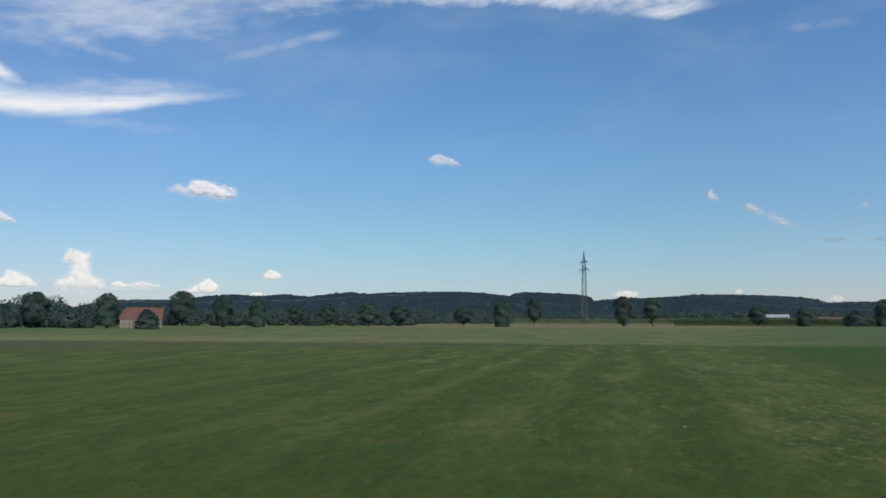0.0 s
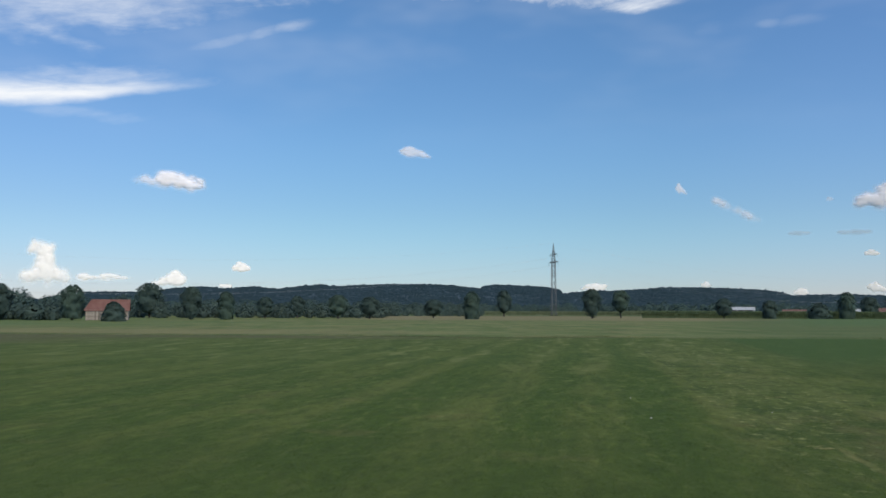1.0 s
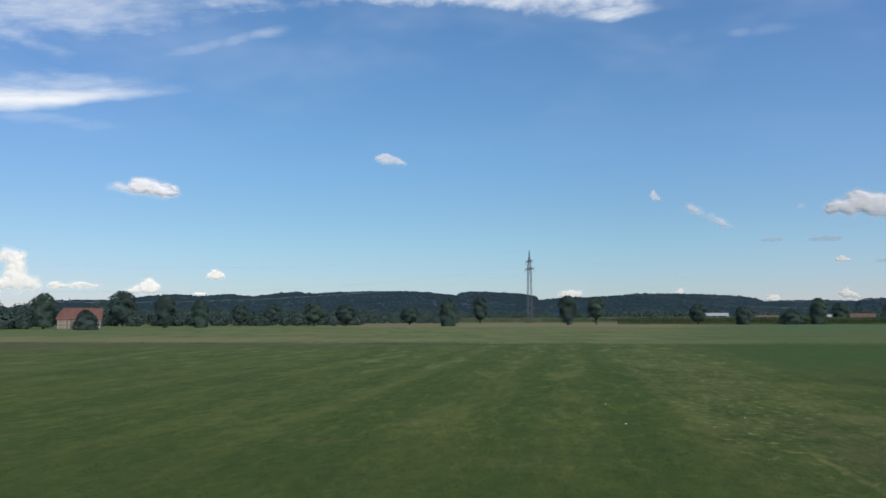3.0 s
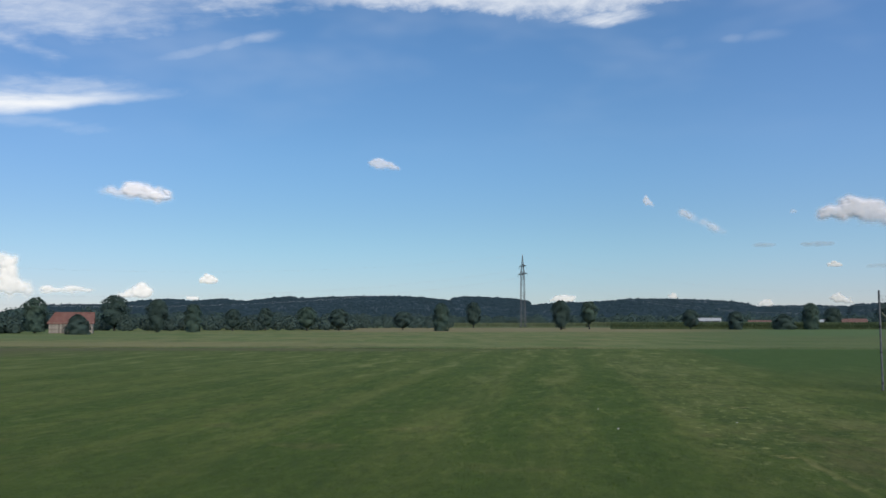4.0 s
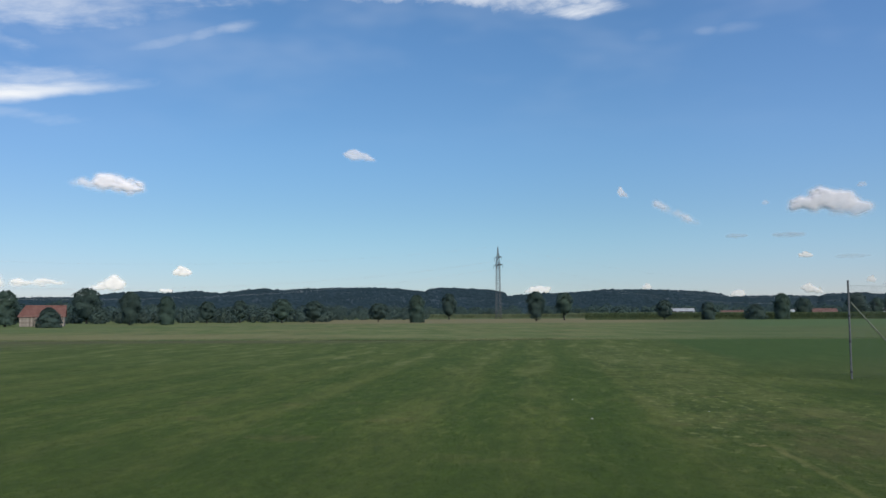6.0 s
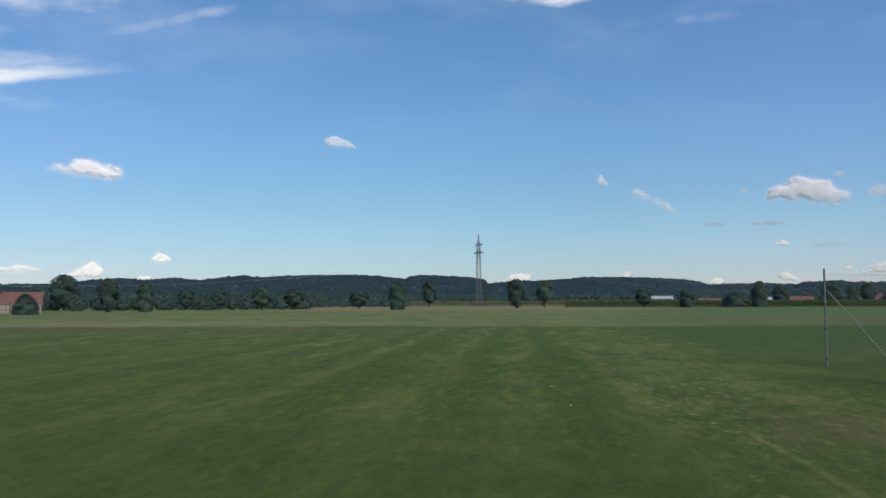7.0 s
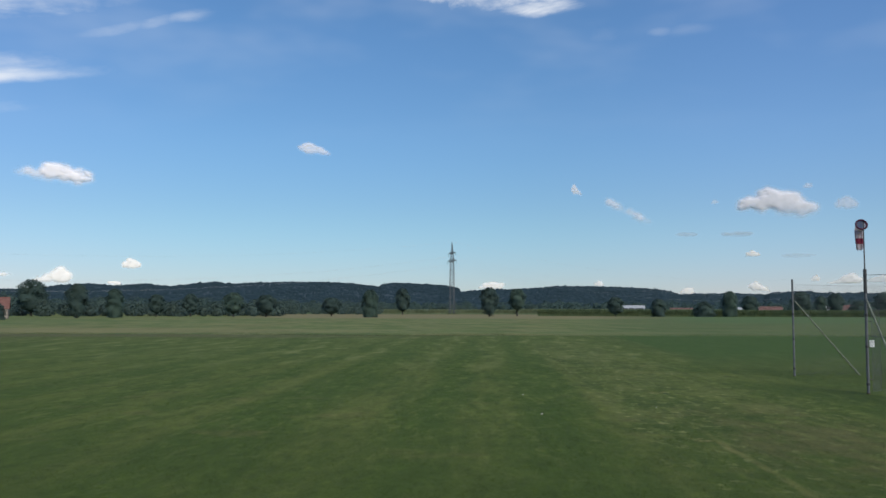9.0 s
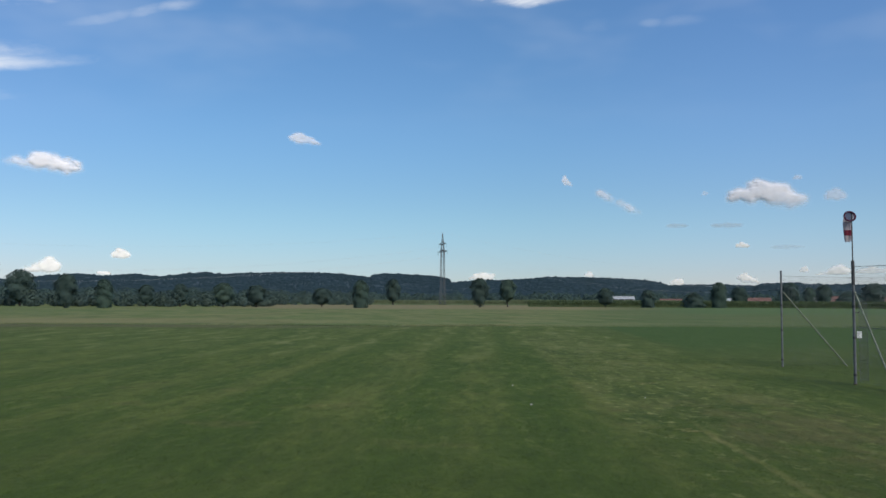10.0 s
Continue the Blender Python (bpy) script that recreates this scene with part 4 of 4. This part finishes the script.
P1, P2 = Vector((12.585, 21.15, 0)), Vector((11.47, 16.5, 0))
fence_back = thing("fence", (0, 0, 0), "tall galvanised chain-link safety fence with a braced corner post", "fence", "safety fences")
post("post", P1.x, P1.y, 2.52, 0.025, fence_back)
post("post", P1.x + 3.4, P1.y + 0.1, 2.5, 0.032, fence_back)
post("post", P1.x + 6.8, P1.y + 0.2, 2.5, 0.032, fence_back)
bm = bmesh.new()
bar(bm, (P1.x + 0.05, P1.y, 1.98), (P1.x + 1.85, P1.y - 0.02, 0.02), 0.017, None, 10)
part("brace", bm, PALE_STEEL, fence_back, "slanting steel strut")
wire((P1.x, P1.y, 2.40), (P1.x + 6.8, P1.y + 0.2, 2.42), 0.0035, fence_back, 0.03)
chain_link((P1.x + 0.03, P1.y, 0), (P1.x + 3.4, P1.y + 0.1, 0), 0.06, 2.40, 0.07, 0.0021, fence_back)
chain_link((P1.x + 3.43, P1.y + 0.1, 0), (P1.x + 6.8, P1.y + 0.2, 0), 0.06, 2.40, 0.07, 0.0021, fence_back)

fence_side = thing("fence", (0, 0, 0), "tall chain-link safety fence running towards the viewer, with a steel strut", "fence", "safety fences")
post("post", P2.x, P2.y, 2.5, 0.029, fence_side)
post("post", P2.x, P2.y - 3.4, 2.5, 0.038, fence_side)
bm = bmesh.new()
bar(bm, (P2.x, P2.y - 0.04, 1.93), (P2.x, P2.y - 1.2, 0.02), 0.016, None, 10)
part("brace", bm, PALE_STEEL, fence_side, "slanting steel strut")
wire((P2.x, P2.y, 2.46), (P2.x, P2.y - 3.4, 2.46), 0.005, fence_side, 0.02)
wire((P2.x, P2.y, 1.20), (P2.x, P2.y - 3.4, 1.20), 0.006, fence_side, 0.02)
chain_link((P2.x, P2.y - 3.38, 0), (P2.x, P2.y - 0.03, 0), 0.06, 2.46, 0.07, 0.0019, fence_side)

gate = thing("gate", (P2.x + 0.10, P2.y - 0.02, 0), "narrow grey close-mesh gate leaf standing open at the fence post", "gate", turn=0)
bm = bmesh.new()
tube(bm, ((0, 0, 0.08), (0, 0, 1.78), (0.15, -0.05, 1.78), (0.15, -0.05, 0.08), (0, 0, 0.08)), [0.0035] * 5, 8)
part("gate_frame", bm, STEEL, gate)
chain_link((0.0, 0.0, 0), (0.15, -0.05, 0), 0.1, 1.76, 0.012, 0.0018, gate, "close-woven wire mesh")
for z in (0.3, 1.5):
    bm = bmesh.new()
    bar(bm, (-0.09, 0.01, z), (0.01, 0, z), 0.009, None, 6)
    part("hinge", bm, PLASTIC, gate)

notice = thing("notice", (P2.x + 0.07, P2.y - 0.06, 1.04), "small white notice plate with unreadable print on the gate", "sign", turn=-28)
bm = bmesh.new()
box(bm, (-0.046, -0.012, -0.07), (0.046, -0.004, 0.07), 0.002)
part("plate", bm, PAPER, notice)
for k, w in enumerate((0.07, 0.08, 0.05, 0.08, 0.06)):
    bm = bmesh.new()
    box(bm, (-0.036, -0.0135, 0.044 - k * 0.024), (-0.036 + w * 0.85, -0.0122, 0.051 - k * 0.024))
    part("print_bar", bm, INK, notice)


def windsock():
    t = thing("windsock", (P2.x, P2.y, 2.5), "limp red and white windsock hanging on a thin mast", "windsock")
    bm = bmesh.new()
    bar(bm, (0, 0, -0.42), (0, 0, 0.08), 0.034, None, 12)
    part("sleeve", bm, PLASTIC, t, "dark mast socket clamped to the post")
    bm = bmesh.new()
    bar(bm, (0, 0, 0.0), (0.0, 0.0, 1.12), 0.015, 0.011, 10)
    part("mast", bm, STEEL, t)
    # hoop, its mouth turned to the field
    ring_c, ring_r = Vector((-0.07, -0.04, 1.01)), 0.108
    mouth = Vector((-0.30, -0.88, 0.36)).normalized()
    tilt = mouth.to_track_quat("Z", "Y").to_matrix()
    bm = bmesh.new()
    for k in range(20):
        a, b = (2 * math.pi * q / 20 for q in (k, k + 1))
        bar(bm, ring_c + tilt @ Vector((ring_r * math.cos(a), ring_r * math.sin(a), 0)), ring_c + tilt @ Vector((ring_r * math.cos(b), ring_r * math.sin(b), 0)), 0.019, None, 6)
    part("hoop", bm, CLOTH_DULL, t, "hoop wrapped in faded red cloth")
    # cloth: runs back from the hoop, then folds and hangs down
    axis = -mouth
    rows, cols = 40, 28
    verts = []
    rng = np.random.default_rng(77)
    for i in range(rows + 1):
        f = i / rows
        hang = max(0.0, (f - 0.12) / 0.88)
        c = ring_c + axis * (0.13 * min(1.0, f / 0.22)) + Vector((-0.03 * min(1.0, f * 3), 0.0, -0.455 * hang))
        r = ring_r * (1.02 - 0.34 * f)
        k_t = min(1.0, max(0.0, f - 0.06) / 0.22)
        for j in range(cols):
            g = 2 * math.pi * j / cols
            fold = 1 + k_t * (0.22 * math.sin(3 * g + 1.1 + f * 1.4) + 0.10 * math.sin(7 * g + 4 * f))
            ring = tilt @ Vector((r * math.cos(g), r * math.sin(g), 0))
            flat = Vector((r * fold * math.cos(g) * 0.92, r * fold * math.sin(g) * 0.42, 0))
            p = c + ring.lerp(flat, k_t)
            if i == rows:
                p.z += rng.uniform(-0.05, 0.03)
            verts.append(p)
    limits = (("sock_mouth", CLOTH_DULL, 0, 3), ("sock_upper", CLOTH_WHITE, 3, 23), ("sock_band", CLOTH_RED, 23, 32), ("sock_tail", CLOTH_WHITE, 32, 40))
    for nm, mt, i0, i1 in limits:
        vs = verts[i0 * cols:(i1 + 1) * cols]
        fs = [[i * cols + j, i * cols + (j + 1) % cols, (i + 1) * cols + (j + 1) % cols, (i + 1) * cols + j] for i in range(i1 - i0) for j in range(cols)]
        p = part(nm, mesh_of(nm, vs, fs, mt, True), mt, t, {"sock_mouth": "faded red cloth at the mouth", "sock_band": "red cloth band"}.get(nm, "translucent white cloth"))
    return t


windsock()


# ---- small things on the grass ----
def pebble(x, y, r, seed):
    rng = np.random.default_rng(seed)
    bm = bmesh.new()
    bmesh.ops.create_icosphere(bm, subdivisions=2, radius=r)
    for v in bm.verts:
        v.co *= 1 + rng.uniform(-0.12, 0.12)
        v.co.z *= 0.7
    ob = part("stone", bm, STONE, None)
    ob.location = (x, y, r * 0.5)
    tagged(ob, "small pale stone lying in the mown grass", "stone", "stones on the grass")


for k, (x, y, r) in enumerate(((3.83, 13.9, 0.022), (4.33, 17.2, 0.015), (6.13, 14.7, 0.013))):
    pebble(x, y, r, 500 + k)


STRAWS = ((5.10, 10.76, 0.29, 0.05), (7.07, 17.07, 0.53, 0.0), (8.17, 23.59, 0.48, 0.5), (10.16, 25.38, 0.48, -0.1))
STRAW = surface("dry_straw", (0.15, 0.145, 0.06), (0.22, 0.21, 0.10), 30.0, 0.9)


def straw_wisp(x, y, length, bend, seed):
    """A thin swath of dried cuttings: loose stalks lying along a slightly bent line."""
    rng = np.random.default_rng(seed)
    bm = bmesh.new()
    for k in range(16):
        f = rng.uniform(-0.5, 0.5)
        c = Vector((f * length, bend * (f * f - 0.1) + rng.normal() * 0.03, 0.012 + abs(rng.normal()) * 0.012))
        g = rng.normal() * 0.5 + 2 * bend * f
        half = Vector((math.cos(g), math.sin(g), rng.normal() * 0.06)) * rng.uniform(0.03, 0.07)
        tube(bm, (c - half, c + Vector((0, 0, 0.006)), c + half), (0.0016, 0.0022, 0.0012), 3)
    ob = part("straw", bm, STRAW, None)
    ob.location = (x, y, 0.0)
    tagged(ob, "thin wisp of dried straw lying on the mown grass", "straw", "straw wisps on the grass")


for k, (x, y, length, bend) in enumerate(STRAWS):
    straw_wisp(x, y, length, bend, 540 + k)


def grass_blades():
    """Short blades over the near turf, in the turf's own tones."""
    rng = np.random.default_rng(600)
    n = 90000
    r = 5.0 + 26.0 * rng.uniform(size=n) ** 1.3
    a = np.radians(rng.uniform(-33, 42, size=n))
    x, y = r * np.sin(a), r * np.cos(a)
    clump = np.array([noise.noise((px * 1.7, py * 1.7, 3)) for px, py in zip(x, y)])
    h = rng.uniform(0.010, 0.028, size=n) * (1 + 0.8 * np.clip(clump, -0.5, 1))
    g = rng.uniform(0, 2 * math.pi, size=n)
    w = 0.0012 + 0.0001 * r
    lean = rng.normal(size=(n, 2)) * 1.8 * h[:, None]
    base = np.stack([x, y, np.zeros(n) - 0.01], axis=1)
    side = np.stack([np.cos(g) * w, np.sin(g) * w, np.zeros(n)], axis=1)
    lump = np.array([0.05 * min(1.0, rr / 30) * noise.noise((px * 0.11, py * 0.11, 0)) for px, py, rr in zip(x, y, r)])
    base[:, 2] += lump
    tip = base + np.stack([lean[:, 0], lean[:, 1], h + 0.01], axis=1)
    v = np.stack([base - side, base + side, tip], axis=1).reshape(-1, 3)
    f = np.arange(3 * n).reshape(n, 3)
    me = mesh_of("grass", v, f, BLADES, True)
    return tagged(new("grass", me), "short mown grass blades with dry straw among them", "grass", kind="stuff")


grass_blades()


def tall_grass():
    """The uncut grass where the meadow begins."""
    rng = np.random.default_rng(610)
    n = 14000
    x = rng.uniform(-48, 52, n)
    back = rng.uniform(0, 1, n) ** 2 * 5.0
    wave = np.array([noise.noise((q * 0.12, 4.0, 1.0)) for q in x])
    y = 59.6 - 0.13 * x + wave * 0.9 + back
    h = rng.uniform(0.02, 0.07, n) * (1 + 0.5 * wave)
    g = rng.uniform(0, 2 * math.pi, n)
    w = rng.uniform(0.006, 0.016, n)
    base = np.stack([x, y, np.zeros(n) - 0.04], axis=1)
    side = np.stack([np.cos(g) * w, np.sin(g) * w, np.zeros(n)], axis=1)
    tip = base + np.stack([rng.normal(size=n) * 0.06, rng.normal(size=n) * 0.06, h + 0.04], axis=1)
    v = np.stack([base - side, base + side, tip], axis=1).reshape(-1, 3)
    me = mesh_of("tall_grass", v, np.arange(3 * n).reshape(n, 3), BLADES)
    return tagged(new("tall_grass", me), "uncut meadow grass along the edge of the mown field", "grass", kind="stuff")


tall_grass()


# ---- clouds ----
def cloud(name, turn, up, width, high, puffs, seed, thin=1.0, label="small white fair-weather cumulus cloud", far=4300.0):
    """A puffy body of vapour far off. Puffs: x, z, radius in half-widths; thickness follows from them."""
    rng = np.random.default_rng(seed)
    flat = puffs in (BUN, LONG, TAIL)
    c = polar(turn, far)
    c.z = 1.7 + far * math.tan(radians(up))
    sx = 0.45 * far * math.radians(width)
    sz = 0.45 * far * math.radians(high * (1.15 if up > 4.0 else 1.3))
    n, m = 120, 80
    ext = 1.5
    gx, gz = np.meshgrid(np.linspace(-ext, ext, n), np.linspace(-ext, ext, m), indexing="ij")
    ratio = sz / sx
    k = 3.1
    zk = max(0.45, ratio ** 0.6)
    jag = np.array([[noise.fractal((x * k, z * k * zk, seed * 1.7), 0.7, 2.1, 7) for z in gz[0]] for x in gx[:, 0]])
    slow = np.array([[noise.noise((x * 1.6, z * 1.6 * zk, seed * 2.3)) for z in gz[0]] for x in gx[:, 0]])
    billow = 0.13 if width > 2.5 else 0.06
    bx, bz = gx + billow * jag, gz + billow * 1.2 * np.roll(jag, 23, axis=0)
    clear = np.ones_like(gx)
    for px, pz, pr, *weight in puffs:
        for q in range(7):
            ox, oz = (0, 0) if q == 0 else (rng.normal() * pr * 0.55, abs(rng.normal()) * pr * 0.5 - 0.15 * pr)
            rr = pr * (0.95 if q == 0 else rng.uniform(0.30, 0.60))
            d2 = ((bx - px - ox) ** 2 + ((bz - pz - oz) * ratio ** 0.35) ** 2) / rr ** 2
            clear *= 1 - (weight[0] if weight else 1.0) * (0.92 if q == 0 else 0.45) * np.exp(-1.8 * d2 ** 1.35)
    rho = 1 - clear
    if flat:
        rho *= np.clip((gz + 0.62 + 0.1 * slow) * 5, 0, 1)
    rim = np.clip((1.45 - np.maximum(np.abs(gx), np.abs(gz))) / 0.25, 0, 1)
    eaten = np.clip(rho * (1 + 0.55 * jag + 0.2 * slow) - 0.10, 0, 9)
    # thinned towards the base: sky showing through stands in for a shaded underside
    field = (1 - np.exp(-(3.2 if up > 4.0 else 3.8) * eaten * (0.30 + 0.70 * np.clip(gz * 1.3 + 0.75, 0, 1)))) * rim * thin
    for _ in range(2):
        for axis in (0, 1):
            field = sum(np.roll(field, q, axis) for q in (-2, -1, 0, 1, 2)) / 5
    body = rho
    depth = (body * 0.06 + 0.006 * slow * body + 0.002 * jag * body + 0.01) * sx * rim * min(1.0, ratio * 1.6 + 0.15)
    front = np.stack([gx * sx, -depth, gz * sz], axis=-1).reshape(-1, 3)
    back = np.stack([gx * sx, depth * 0.6, gz * sz], axis=-1).reshape(-1, 3)
    keep = field > 0.004
    ids = np.arange(n * m).reshape(n, m)
    quads = np.stack([ids[:-1, :-1], ids[1:, :-1], ids[1:, 1:], ids[:-1, 1:]], axis=-1).reshape(-1, 4)
    ok = np.stack([keep[:-1, :-1], keep[1:, :-1], keep[1:, 1:], keep[:-1, 1:]], axis=-1).reshape(-1, 4).any(axis=1)
    quads = quads[ok]
    faces = np.concatenate([quads, quads[:, ::-1] + n * m])
    used = np.unique(faces)
    remap = np.full(2 * n * m, -1)
    remap[used] = np.arange(len(used))
    verts = np.concatenate([front, back])[used]
    dens = np.concatenate([field.ravel(), field.ravel()])[used]
    me = mesh_of(name, verts, remap[faces], SCRAP if "grey scrap" in label else LOW_CLOUD if up < 4.0 else CLOUD, True)
    me.attributes.new("vapour", "FLOAT", "POINT").data.foreach_set("value", dens.astype(np.float32))
    ob = new(name, me)
    ob.matrix_basis = pose(c.x, c.y, c.z, 0, 0, -turn)
    return tagged(ob, label, "cloud", "clouds")


HEAP = ((-0.90, -0.10, 0.20, 0.10), (-0.66, 0.08, 0.24, 0.20), (-0.52, -0.12, 0.24, 0.30), (-0.30, 0.06, 0.22, 0.9), (-0.10, 0.42, 0.20), (0.06, 0.20, 0.26), (-0.12, -0.12, 0.26), (0.36, 0.20, 0.22), (0.28, -0.15, 0.28), (0.56, -0.12, 0.22), (0.62, -0.36, 0.20, 0.9), (0.92, 0.04, 0.10, 0.9), (0.84, -0.24, 0.18))
WEDGE = ((-0.52, 0.10, 0.42), (-0.30, 0.36, 0.36), (-0.05, 0.05, 0.42), (-0.25, -0.22, 0.40), (0.28, -0.20, 0.36), (0.58, -0.38, 0.28), (0.88, -0.58, 0.18))
BUN = ((-0.42, -0.12, 0.42), (0.05, 0.16, 0.52), (0.50, -0.15, 0.40), (0.05, -0.32, 0.5), (-0.72, -0.32, 0.24, 0.6))
LONG = ((-0.74, 0.16, 0.20), (-0.55, -0.10, 0.22, 0.6), (-0.25, 0.05, 0.22, 0.4), (0.05, 0.12, 0.24, 0.5), (0.35, 0.20, 0.22, 0.55), (0.60, 0.0, 0.22, 0.45), (0.85, -0.10, 0.18, 0.4), (0.10, -0.30, 0.30, 0.35), (-0.70, -0.30, 0.2, 0.5))
TAIL = ((0.32, 0.30, 0.40), (0.05, 0.0, 0.38), (0.55, -0.10, 0.36), (0.30, -0.35, 0.42), (-0.40, -0.35, 0.28, 0.7), (-0.8, -0.45, 0.2, 0.6))
DIAG = ((-0.84, 0.70, 0.20, 0.8), (-0.62, 0.46, 0.22, 0.5), (-0.35, 0.20, 0.24, 0.22), (-0.05, -0.02, 0.26, 0.22), (0.25, -0.22, 0.26, 0.25), (0.52, -0.40, 0.22, 0.9), (0.60, -0.55, 0.20, 0.6), (0.85, -0.78, 0.18, 0.3))
DISC = ((-0.5, 0, 0.4), (0, 0.0, 0.5), (0.5, 0.0, 0.4))
BIG = ((-0.88, -0.18, 0.20, 0.6), (-0.72, 0.04, 0.26, 0.9), (-0.50, -0.10, 0.28, 0.9), (-0.12, 0.50, 0.22), (-0.22, 0.22, 0.32), (0.08, 0.34, 0.30), (0.02, 0.02, 0.36), (0.32, 0.10, 0.32), (0.28, -0.30, 0.36), (0.60, -0.14, 0.30), (0.62, -0.48, 0.28), (0.88, -0.34, 0.24))
TOWER = ((0.02, 0.62, 0.34), (0.08, 0.22, 0.30), (0.0, -0.15, 0.36), (-0.35, -0.48, 0.36), (0.1, -0.5, 0.42), (0.5, -0.52, 0.34), (-0.7, -0.62, 0.24), (0.75, -0.66, 0.2))
GREY = "thin grey scrap of cloud low in the sky"
CLOUDS = (
    (-15.70, 8.15, 4.6, 1.95, HEAP, 1.0, ""), (0.05, 10.48, 2.3, 1.0, WEDGE, 0.52, ""), (-11.15, 2.80, 1.45, 0.75, BUN, 1.0, ""),
    (17.42, 7.85, 0.8, 1.0, WEDGE, 0.55, ""), (20.75, 6.42, 3.2, 1.75, DIAG, 0.52, "faint slanting streak of broken white cloud"),
    (29.8, 6.64, 4.9, 2.35, BIG, 1.0, "larger white cumulus cloud with a grey underside"), (24.4, 4.85, 1.7, 0.4, DISC, 0.24, GREY), (27.4, 4.8, 2.4, 0.42, DISC, 0.26, GREY),
    (30.9, 3.4, 2.0, 0.34, DISC, 0.15, GREY), (28.36, 3.55, 1.0, 0.42, BUN, 0.85, ""), (28.65, 1.5, 1.35, 0.70, WEDGE, 0.95, ""), (24.4, 1.25, 1.1, 0.55, BUN, 0.9, ""),
    (31.95, 2.0, 0.62, 0.55, BUN, 0.8, ""), (-22.75, 2.80, 3.3, 2.4, TOWER, 1.0, "towering white cumulus cloud on the horizon"),
    (-26.3, 2.2, 2.7, 1.15, BUN, 0.95, ""), (-19.5, 2.05, 3.4, 0.85, LONG, 0.8, ""), (-15.55, 1.98, 2.5, 1.15, TAIL, 1.0, ""), (-27.2, 6.0, 1.8, 0.9, WEDGE, 0.8, ""),
    (11.85, 1.6, 2.0, 0.6, BUN, 0.85, ""), (18.85, 1.75, 0.7, 0.5, BUN, 0.7, ""), (-12.1, 1.6, 1.0, 0.4, DISC, 0.8, ""), (31.65, 7.65, 0.7, 0.5, BUN, 0.3, ""),
    (33.75, 6.5, 1.7, 1.2, BUN, 0.4, ""), (26.15, 6.88, 0.5, 0.45, BUN, 0.25, ""), (33.6, 1.90, 2.2, 0.75, TAIL, 0.9, ""), (35.6, 1.9, 2.0, 0.5, BUN, 0.5, ""),
)
for i, (a, e, w, h, kindp, thin, lab) in enumerate(CLOUDS):
    cloud("cloud", a, e, w, h, kindp, 700 + i, thin, lab or "small white fair-weather cumulus cloud")
